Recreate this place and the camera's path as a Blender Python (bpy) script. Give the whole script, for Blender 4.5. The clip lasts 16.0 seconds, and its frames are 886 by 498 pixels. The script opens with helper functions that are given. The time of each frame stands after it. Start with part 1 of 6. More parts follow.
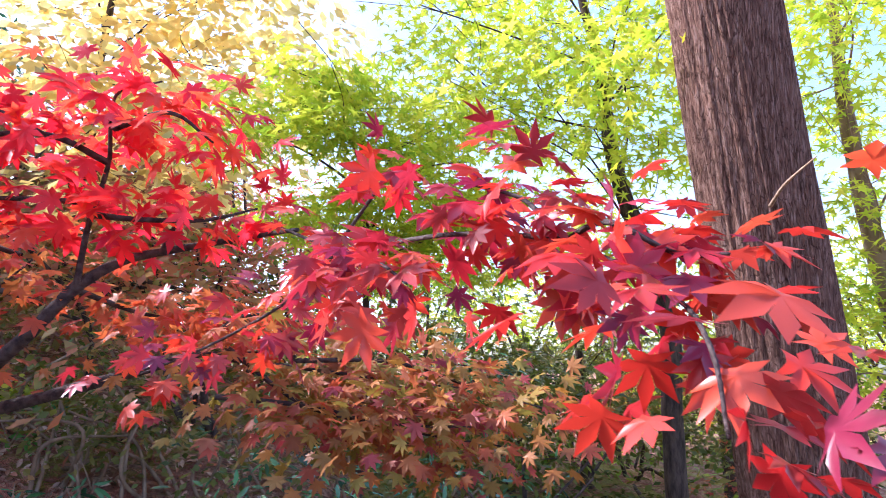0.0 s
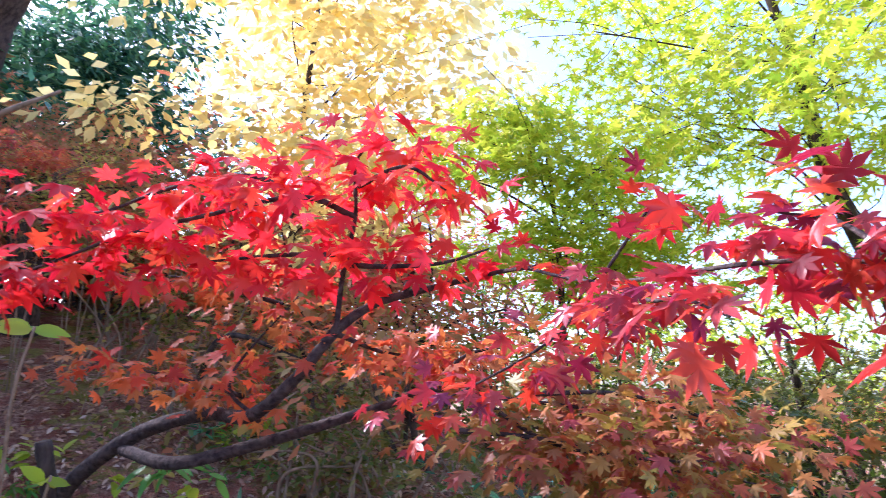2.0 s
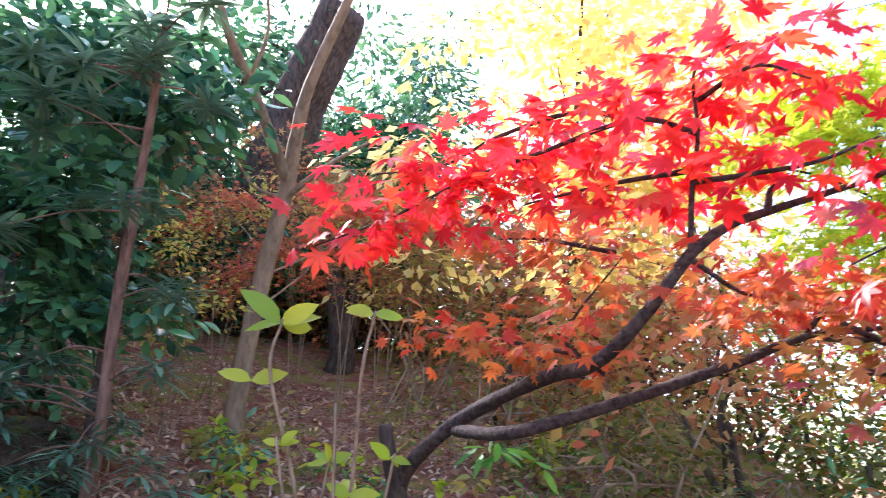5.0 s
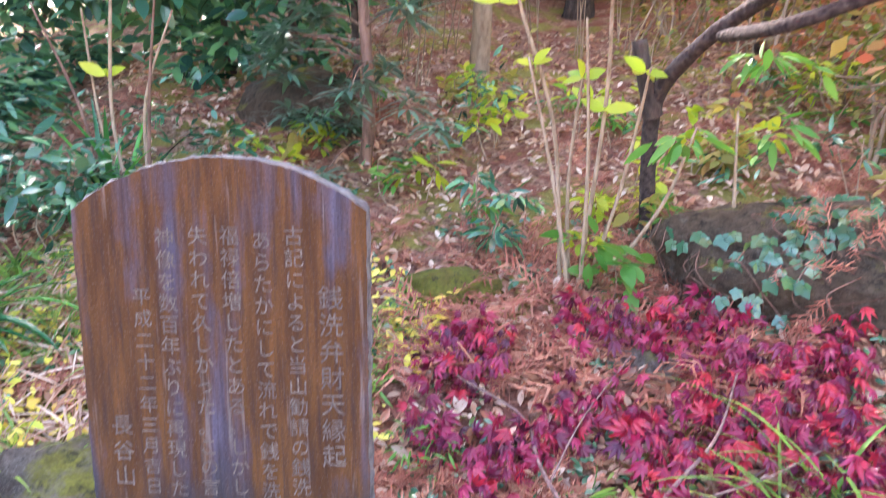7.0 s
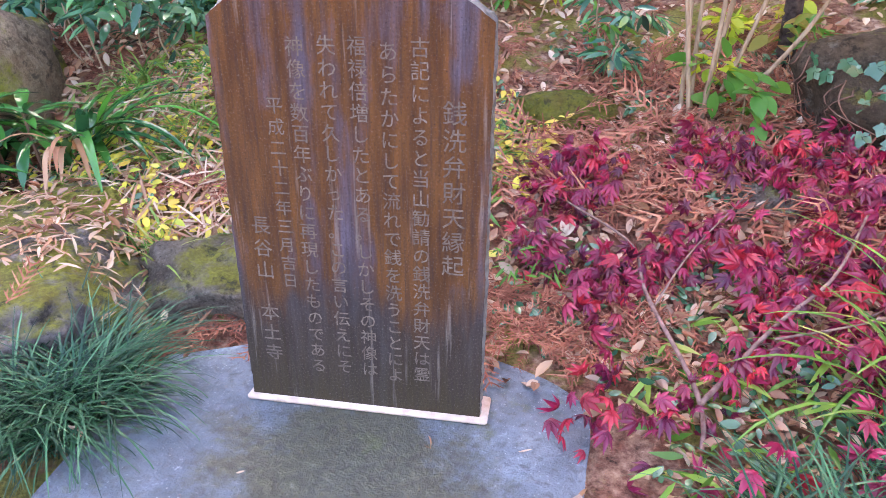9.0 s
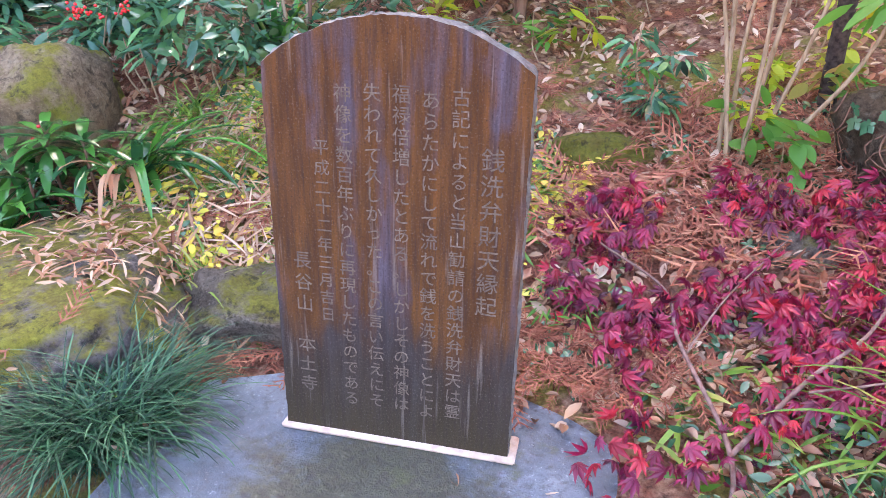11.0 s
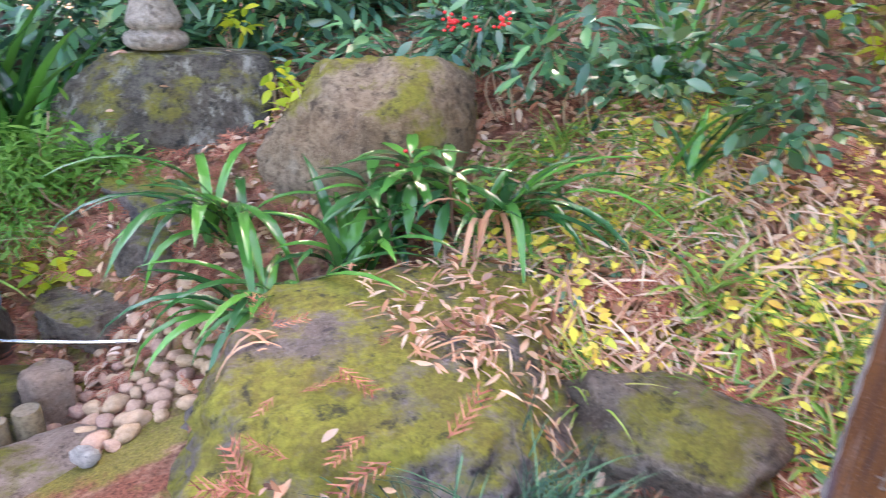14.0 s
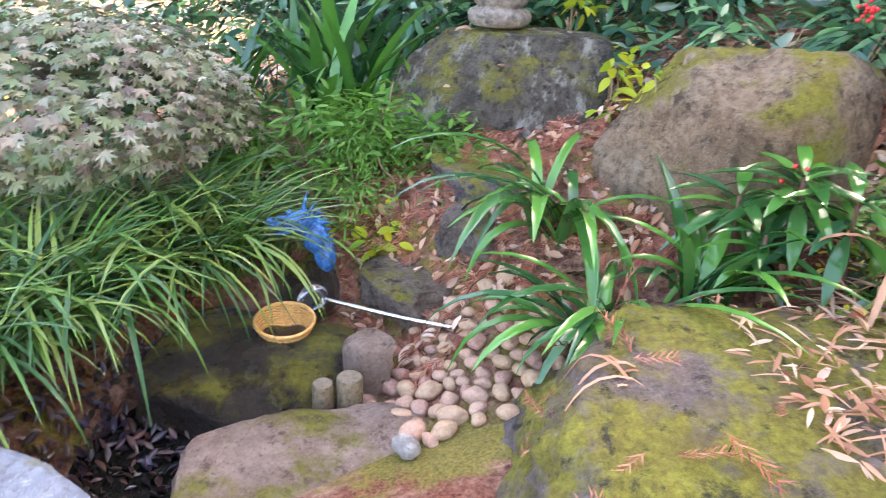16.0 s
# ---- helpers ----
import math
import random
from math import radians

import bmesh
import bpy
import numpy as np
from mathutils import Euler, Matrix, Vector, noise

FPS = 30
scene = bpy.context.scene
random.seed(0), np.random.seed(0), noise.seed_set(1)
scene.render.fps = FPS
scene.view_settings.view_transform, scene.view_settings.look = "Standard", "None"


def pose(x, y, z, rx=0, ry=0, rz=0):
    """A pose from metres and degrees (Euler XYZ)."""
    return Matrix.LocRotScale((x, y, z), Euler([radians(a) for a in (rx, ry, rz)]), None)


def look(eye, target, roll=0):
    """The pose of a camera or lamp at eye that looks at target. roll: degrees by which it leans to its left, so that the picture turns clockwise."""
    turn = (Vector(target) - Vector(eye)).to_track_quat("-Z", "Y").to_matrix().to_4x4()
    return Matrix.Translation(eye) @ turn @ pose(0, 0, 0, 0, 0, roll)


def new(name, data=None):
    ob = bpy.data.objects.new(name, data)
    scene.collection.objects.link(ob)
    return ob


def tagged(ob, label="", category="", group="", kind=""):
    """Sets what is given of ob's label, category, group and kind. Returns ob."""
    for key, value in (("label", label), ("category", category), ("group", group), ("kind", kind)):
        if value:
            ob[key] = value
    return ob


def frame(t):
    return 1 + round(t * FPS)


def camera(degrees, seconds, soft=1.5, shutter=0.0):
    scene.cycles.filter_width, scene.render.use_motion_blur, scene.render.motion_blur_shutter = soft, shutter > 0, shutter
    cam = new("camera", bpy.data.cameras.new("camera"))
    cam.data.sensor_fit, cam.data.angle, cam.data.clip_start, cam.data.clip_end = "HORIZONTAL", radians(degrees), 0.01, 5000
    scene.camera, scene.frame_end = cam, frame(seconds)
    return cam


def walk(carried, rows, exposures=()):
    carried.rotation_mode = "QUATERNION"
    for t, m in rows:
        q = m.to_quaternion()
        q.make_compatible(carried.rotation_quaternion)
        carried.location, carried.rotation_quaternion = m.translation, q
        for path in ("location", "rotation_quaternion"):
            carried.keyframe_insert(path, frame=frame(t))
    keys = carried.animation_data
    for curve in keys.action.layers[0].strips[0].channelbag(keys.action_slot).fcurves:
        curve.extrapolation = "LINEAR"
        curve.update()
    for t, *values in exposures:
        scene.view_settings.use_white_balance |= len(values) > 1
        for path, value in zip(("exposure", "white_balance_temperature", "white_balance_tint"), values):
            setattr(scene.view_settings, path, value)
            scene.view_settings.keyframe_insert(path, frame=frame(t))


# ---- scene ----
cam = camera(67.6, 16.0, soft=0.7, shutter=0.35)
PATH = [
    (0, (0.458, -0.236, 1.708), (1.645, 1.333, 2.068), 1.0),
    (0.5, (0.414, -0.226, 1.719), (1.544, 1.376, 2.118), 0.9),
    (1, (0.369, -0.218, 1.719), (1.409, 1.436, 2.145), 0.8),
    (1.5, (0.326, -0.19, 1.713), (1.228, 1.541, 2.149), 0.5),
    (2, (0.301, -0.189, 1.711), (1.031, 1.619, 2.155), 0.2),
    (2.5, (0.282, -0.187, 1.712), (0.866, 1.672, 2.165), -0.1),
    (3, (0.269, -0.185, 1.716), (0.735, 1.704, 2.178), -0.6),
    (3.2, (0.258, -0.189, 1.715), (0.684, 1.709, 2.182), -0.7),
    (5.3, (0.104, 0.079, 1.317), (-0.049, 1.973, 1.942), 1.8),
    (5.5, (0.098, 0.089, 1.301), (-0.141, 2.004, 1.828), 1.3),
    (6, (0.088, 0.101, 1.279), (-0.355, 2.044, 1.451), 0.3),
    (6.5, (0.088, 0.073, 1.256), (-0.507, 1.979, 1.129), -0.1),
    (7, (0.048, 0.063, 1.153), (-0.629, 1.909, 0.79), -0.1),
    (7.5, (0.041, 0.052, 1.077), (-0.695, 1.795, 0.43), -0.2),
    (8, (0.038, 0.057, 1.066), (-0.739, 1.705, 0.241), -0.2),
    (8.5, (0.002, 0.038, 1.112), (-0.82, 1.646, 0.252), 0.0),
    (9, (-0.005, 0.026, 1.138), (-0.87, 1.612, 0.28), 0.1),
    (11.3, (0.006, -0.003, 1.191), (-0.983, 1.553, 0.417), 0.6),
    (11.5, (-0.009, 0.024, 1.194), (-1.012, 1.569, 0.415), 0.3),
    (12, (-0.104, 0.068, 1.184), (-1.131, 1.599, 0.408), 0.5),
    (12.5, (-0.326, 0.105, 1.209), (-1.389, 1.608, 0.425), 0.9),
    (13, (-0.55, 0.047, 1.201), (-1.673, 1.512, 0.43), 1.9),
    (13.5, (-0.754, 0.07, 1.153), (-2.032, 1.406, 0.39), 2.0),
    (14, (-0.934, 0.097, 1.174), (-2.396, 1.219, 0.399), 2.3),
    (14.5, (-1.099, 0.034, 1.173), (-2.676, 0.983, 0.391), 2.8),
    (15, (-1.282, -0.086, 1.151), (-2.922, 0.743, 0.364), 3.4),
    (15.5, (-1.343, -0.128, 1.146), (-3.048, 0.549, 0.348), 3.2),
    (16, (-1.357, -0.088, 1.102), (-3.112, 0.387, 0.268), 3.0),
]
walk(cam, [(t, look(eye, target, roll)) for t, eye, target, roll in PATH], [(0, 1.9, 5550, 23), (3.2, 2.0, 5250, 24), (5.3, 2.85, 6050, 18), (6.5, 3.9, 6400, 19), (8.0, 3.72, 6950, 21), (12.0, 3.72, 7100, 21), (14.0, 3.75, 7600, 22), (16, 3.8, 7700, 22)])

# ---------------------------------------------------------------- light
SUN_TURN, SUN_RISE = radians(-40), radians(38)
world = bpy.data.worlds.new("sky")
scene.world = world
world.use_nodes = True
_n = world.node_tree.nodes
_sky = _n.new("ShaderNodeTexSky")
_sky.sky_type, _sky.sun_disc = "NISHITA", False
_sky.sun_elevation, _sky.sun_rotation = SUN_RISE, SUN_TURN
_sky.dust_density, _sky.air_density, _sky.ozone_density = 2.5, 1.0, 1.0
_n["Background"].inputs[1].default_value = 0.15
world.node_tree.links.new(_sky.outputs[0], _n["Background"].inputs[0])
sun = new("sun", bpy.data.lights.new("sun", "SUN"))
sun.data.energy, sun.data.angle, sun.data.color = 3.4, radians(5.0), (1.0, 0.93, 0.82)
_d = Vector((math.sin(SUN_TURN) * math.cos(SUN_RISE), math.cos(SUN_TURN) * math.cos(SUN_RISE), math.sin(SUN_RISE)))
sun.matrix_world = look(_d * 60, (0, 0, 0))

# ---------------------------------------------------------------- mesh helpers
rng = np.random.default_rng(7)


def mesh_of(name, verts, faces, mat, parent=None, smooth=True, label=""):
    """One mesh object from arrays; faces is a list of index arrays, or an (n, 3 or 4) array."""
    me = bpy.data.meshes.new(name)
    verts = np.asarray(verts, np.float32)
    if isinstance(faces, np.ndarray):
        n, k = faces.shape
        me.vertices.add(len(verts)); me.vertices.foreach_set("co", verts.ravel())
        me.loops.add(n * k); me.loops.foreach_set("vertex_index", faces.astype(np.int32).ravel())
        me.polygons.add(n); me.polygons.foreach_set("loop_start", np.arange(0, n * k, k, dtype=np.int32))
    else:
        me.from_pydata(verts.tolist(), [], [list(map(int, q)) for q in faces])
    me.update(calc_edges=True)
    me.polygons.foreach_set("use_smooth", np.full(len(me.polygons), smooth))
    if mat:
        me.materials.append(mat)
    ob = new(name, me)
    if parent:
        ob.parent = parent
    if label:
        ob["label"] = label
    return ob


def part(name, bm, material, parent=None, label="", smooth=True):
    """A bmesh as one mesh object under a thing or a part."""
    me = bpy.data.meshes.new(name)
    bm.to_mesh(me); bm.free()
    for q in me.polygons:
        q.use_smooth = smooth
    me.materials.append(material)
    ob = new(name, me)
    if parent:
        ob.parent = parent
    if label:
        ob["label"] = label
    return ob


def thing(name, label, category, group="", at=(0, 0, 0)):
    ob = tagged(new(name), label, category, group)
    ob.location = at
    ob.empty_display_size = 0.05
    return ob


def curve_points(pts, n):
    """Catmull-Rom through pts, n samples."""
    p = np.asarray(pts, float)
    p = np.vstack([2 * p[0] - p[1], p, 2 * p[-1] - p[-2]])
    out = []
    for s in np.linspace(0, len(p) - 3 - 1e-6, n):
        i = int(s); t = s - i
        a, b, c, d = p[i:i + 4]
        out.append(0.5 * (2 * b + (c - a) * t + (2 * a - 5 * b + 4 * c - d) * t * t + (3 * b - a - 3 * c + d) * t ** 3))
    return np.array(out)


def tube(pts, radii, sides=8, n=None, rough=0.0, seed=0):
    """Verts and quads of a tapering limb along pts; rough is knobbliness against its radius."""
    n = n or 6 * len(pts)
    c = curve_points(pts, n)
    r = np.interp(np.linspace(0, 1, n), np.linspace(0, 1, len(radii)), radii)
    tan = np.gradient(c, axis=0); tan /= np.linalg.norm(tan, axis=1)[:, None] + 1e-9
    up = np.array([0.31, 0.17, 0.93]) if abs(tan[0, 2]) < 0.8 else np.array([0.9, 0.3, 0.1])
    verts = []
    g = np.random.default_rng(seed)
    lump = g.normal(0, 1, (n, sides))
    lump = (lump + np.roll(lump, 1, 0) + np.roll(lump, 1, 1)) / 2
    for i in range(n):
        a = np.cross(tan[i], up); a /= np.linalg.norm(a); b = np.cross(a, tan[i]); up = b
        for k in range(sides):
            th = 2 * math.pi * k / sides
            verts.append(c[i] + r[i] * (1 + rough * lump[i, k]) * (math.cos(th) * a + math.sin(th) * b))
    faces = [(i * sides + k, i * sides + (k + 1) % sides, (i + 1) * sides + (k + 1) % sides, (i + 1) * sides + k) for i in range(n - 1) for k in range(sides)]
    verts.append(c[-1]); e = len(verts) - 1
    faces += [((n - 1) * sides + k, (n - 1) * sides + (k + 1) % sides, e, e) for k in range(sides)]
    return np.array(verts), np.array(faces)


def joined(pieces):
    """Several (verts, faces) arrays as one."""
    vs, fs, o = [], [], 0
    for v, q in pieces:
        vs.append(v); fs.append(q + o); o += len(v)
    return np.vstack(vs), np.vstack(fs)


def tri(verts, faces):
    """Drops the doubled corner of capped quads."""
    return [q if len(set(q)) == 4 else q[:3] for q in map(tuple, faces)]


def limb(name, pts, radii, mat, parent, sides=8, n=None, rough=0.06, seed=0, label=""):
    v, q = tube(pts, radii, sides, n, rough, seed)
    return mesh_of(name, v, tri(v, q), mat, parent, label=label)


def unit(a):
    return a / (np.linalg.norm(a, axis=-1, keepdims=True) + 1e-9)


def spread(template, pos, way, face, size, bend=None):
    """Copies of one leaf template (verts with +y to the tip, z its upper face) as one vertex and face array."""
    tv, tf = template
    pos, size = np.asarray(pos, float), np.asarray(size, float)
    y = unit(np.asarray(way, float)); x = unit(np.cross(y, np.asarray(face, float))); z = np.cross(x, y)
    m = np.stack([x, y, z], -1) * size[:, None, None]
    v = np.einsum("nij,kj->nki", m, tv) + pos[:, None]
    if bend is not None:
        v[:, :, 2] -= np.asarray(bend)[:, None] * (tv[:, 1] ** 2)[None]
    k = len(tv)
    q = (tf[None] + (np.arange(len(pos)) * k)[:, None, None]).reshape(-1, tf.shape[1])
    return v.reshape(-1, 3), q


def star_leaf(lobes=7, wide=0.36, fine=True, droop=0.12):
    """A palmate maple leaf one unit long, stalk at the origin."""
    tips = np.radians(np.linspace(-128, 128, lobes)); half = (lobes - 1) / 2
    c = np.array([0, 0.34]); pts = []
    for i, a in enumerate(tips):
        far = 0.68 * (1 - 0.42 * (abs(i - half) / half) ** 1.6)
        d = np.array([math.sin(a), math.cos(a)]); s = np.array([d[1], -d[0]])
        if fine:
            pts += [c + d * far * 0.5 - s * far * wide * 0.5, c + d * far, c + d * far * 0.5 + s * far * wide * 0.5]
        else:
            pts += [c + d * far]
        if i < lobes - 1:
            b = (a + tips[i + 1]) / 2
            pts.append(c + np.array([math.sin(b), math.cos(b)]) * 0.15)
    pts.append(np.array([0, 0.2]))
    pts = np.array([c] + pts)
    r = np.linalg.norm(pts - c, axis=1)
    v = np.c_[pts, -droop * (r / 0.68) ** 2 + 0.03 * np.sin(7 * np.arctan2(pts[:, 0], pts[:, 1] - 0.34))]
    k = len(pts)
    f = np.array([(0, i, i + 1) for i in range(1, k - 1)] + [(0, k - 1, 1)])
    return v, f[:, ::-1]


def blade_leaf(w=0.3, rows=4, fold=0.08, droop=0.15, peak=0.45):
    """A pointed leaf one unit long, folded along its midrib."""
    v, f = [], []
    for i in range(rows + 1):
        t = i / rows
        h = w / 2 * (math.sin(math.pi * t ** (math.log(0.5) / math.log(peak)))) ** 0.8 + 0.004
        z = -droop * t * t
        v += [(-h, t, z + fold * h * 2), (0, t, z), (h, t, z + fold * h * 2)]
    for i in range(rows):
        a = 3 * i
        f += [(a, a + 1, a + 4, a + 3), (a + 1, a + 2, a + 5, a + 4)]
    return np.array(v), np.array(f)


def straps(base, way, length, width, arch, rows=7, twist=None):
    """Arching strap leaves: roots, level directions, lengths, widths and how far they bow over."""
    base, way = np.asarray(base, float), np.asarray(way, float)
    length, width, arch = (np.asarray(q, float)[:, None] for q in (length, width, arch))
    t = np.linspace(0, 1, rows)[None]
    lean = 0.15 + arch * t * 1.0
    step = length / (rows - 1)
    ang = np.clip(lean * 1.25, 0, 2.7)
    out = np.cumsum(np.sin(ang) * step, 1) - np.sin(ang[:, :1]) * step
    up = np.cumsum(np.cos(ang) * step, 1) - np.cos(ang[:, :1]) * step
    c = base[:, None] + way[:, None] * out[..., None] + np.array([0, 0, 1.0]) * up[..., None]
    side = np.cross(way, (0, 0, 1.0))[:, None]
    w = (width * (0.55 + 0.45 * np.sin(np.pi * np.minimum(t * 1.3, 1) * 0.5)) * (1 - t ** 3) + 0.0006)[..., None] / 2
    nrm = way[:, None] * -np.cos(ang)[..., None] + np.array([0, 0, 1.0]) * np.sin(ang)[..., None]
    v = np.stack([c - side * w + nrm * w * 0.35, c, c + side * w + nrm * w * 0.35], 2)
    n = len(base)
    v = v.reshape(-1, 3)
    f = []
    for i in range(rows - 1):
        a = 3 * i
        f += [(a, a + 1, a + 4, a + 3), (a + 1, a + 2, a + 5, a + 4)]
    f = np.array(f)
    q = (f[None] + (np.arange(n) * 3 * rows)[:, None, None]).reshape(-1, 4)
    return v, q


# ---------------------------------------------------------------- the lie of the land
def step_up(a, b, v):
    t = min(1, max(0, (v - a) / (b - a)))
    return t * t * (3 - 2 * t)


def soft_rise(v, k=0.25):
    return k * math.log1p(math.exp(min(v / k, 40)))


def ground_z(x, y):
    """Height of the hillside garden."""
    foot = 1.75 - 0.85 * step_up(-1.2, -2.6, x)
    steep = 0.40 - 0.30 * step_up(1.5, 6.0, x)
    rise = steep * soft_rise(y - foot)
    rise = rise if rise < 2.6 else 2.6 + 0.8 * (1 - math.exp(-(rise - 2.6) / 0.8))
    back = 0.25 * step_up(-2.8, -4.2, x) * step_up(-1.0, 0.8, y)
    dip = -0.38 * math.exp(-((x + 3.55) ** 2 / 0.55 + (y - 0.05) ** 2 / 0.40))
    hollow = -0.42 * math.exp(-((x + 3.12) ** 2 / 0.17 + (y + 0.52) ** 2 / 0.14))
    return -0.10 + rise + back + dip + hollow


def land_z(x, y):
    """The ground's own surface, with its small lumps."""
    w = 0.3 + 0.7 * step_up(1.2, 2.4, y)
    return ground_z(x, y) + w * (0.05 * noise.noise((x * 1.3, y * 1.3, 0.4)) + 0.022 * noise.noise((x * 4, y * 4, 2.0)))


def on_land(xy, lift=0.0):
    return np.array([(x, y, land_z(x, y) + lift) for x, y in xy])


# ---------------------------------------------------------------- materials
class Nodes:
    """A small helper to wire a node material."""

    def __init__(self, name):
        self.mat = bpy.data.materials.new(name)
        self.mat.use_nodes = True
        self.t = self.mat.node_tree
        self.out = self.t.nodes["Material Output"]
        self.bsdf = self.t.nodes["Principled BSDF"]
        self.co = self.t.nodes.new("ShaderNodeTexCoord").outputs["Object"]

    def node(self, kind, **given):
        n = self.t.nodes.new("ShaderNode" + kind)
        for key, v in given.items():
            if hasattr(v, "is_output"):
                self.t.links.new(v, n.inputs[key])
            else:
                n.inputs[key].default_value = v
        return n

    def link(self, a, b):
        self.t.links.new(a, b)

    def noise(self, scale, detail=4.0, rough=0.55, stretch=None, seed=0.0):
        m = self.t.nodes.new("ShaderNodeMapping")
        self.link(self.co, m.inputs[0])
        m.inputs["Location"].default_value = (seed, seed * 0.7, seed * 1.3)
        if stretch:
            m.inputs["Scale"].default_value = stretch
        n = self.node("TexNoise", Vector=m.outputs[0], Scale=scale, Detail=detail, Roughness=rough)
        return n.outputs["Fac"]

    def ramp(self, fac, stops):
        r = self.t.nodes.new("ShaderNodeValToRGB")
        el = r.color_ramp.elements
        while len(el) < len(stops):
            el.new(0.5)
        for e, (p, c) in zip(el, stops):
            e.position = p
            e.color = (*c, 1) if len(c) == 3 else c
        self.link(fac, r.inputs[0])
        return r.outputs[0]

    def mix(self, fac, a, b, blend="MIX"):
        m = self.t.nodes.new("ShaderNodeMix")
        m.data_type, m.blend_type = "RGBA", blend
        for key, v in ((0, fac), (6, a), (7, b)):
            if hasattr(v, "is_output"):
                self.link(v, m.inputs[key])
            else:
                m.inputs[key].default_value = (*v, 1) if isinstance(v, tuple) else v
        return m.outputs[2]

    def math(self, op, a, b=0.0):
        m = self.t.nodes.new("ShaderNodeMath")
        m.operation = op
        for i, v in enumerate((a, b)):
            if hasattr(v, "is_output"):
                self.link(v, m.inputs[i])
            else:
                m.inputs[i].default_value = v
        return m.outputs[0]

    def bump(self, height, strength=0.5, far=0.01):
        b = self.node("Bump", Height=height, Strength=strength, Distance=far)
        self.link(b.outputs[0], self.bsdf.inputs["Normal"])
        return b

    def done(self, colour, rough=0.8, spec=0.3):
        if hasattr(colour, "is_output"):
            self.link(colour, self.bsdf.inputs["Base Color"])
        else:
            self.bsdf.inputs["Base Color"].default_value = (*colour, 1)
        if hasattr(rough, "is_output"):
            self.link(rough, self.bsdf.inputs["Roughness"])
        else:
            self.bsdf.inputs["Roughness"].default_value = rough
        self.bsdf.inputs["Specular IOR Level"].default_value = spec
        return self.mat


def leaf_material(name, stops, rough=0.5, through_light=0.5, spec=0.4, spots=0.25):
    """Leaves that each take their own tint, and let light through."""
    s = Nodes(name)
    isle = s.t.nodes.new("ShaderNodeNewGeometry").outputs["Random Per Island"]
    own = s.t.nodes.new("ShaderNodeObjectInfo").outputs["Random"]
    col = s.ramp(s.math("FRACT", s.math("ADD", isle, own)), stops)
    blot = s.noise(55.0, 3.0)
    col = s.mix(s.math("MULTIPLY", blot, spots), col, tuple(0.35 * c for c in stops[0][1]))
    s.done(col, rough, spec)
    tr = s.node("BsdfTranslucent", Color=col)
    mx = s.node("MixShader", Fac=through_light)
    s.link(s.bsdf.outputs[0], mx.inputs[1]); s.link(tr.outputs[0], mx.inputs[2])
    s.link(mx.outputs[0], s.out.inputs[0])
    return s.mat


def even(*colours):
    return [(i / max(1, len(colours) - 1), c) for i, c in enumerate(colours)]


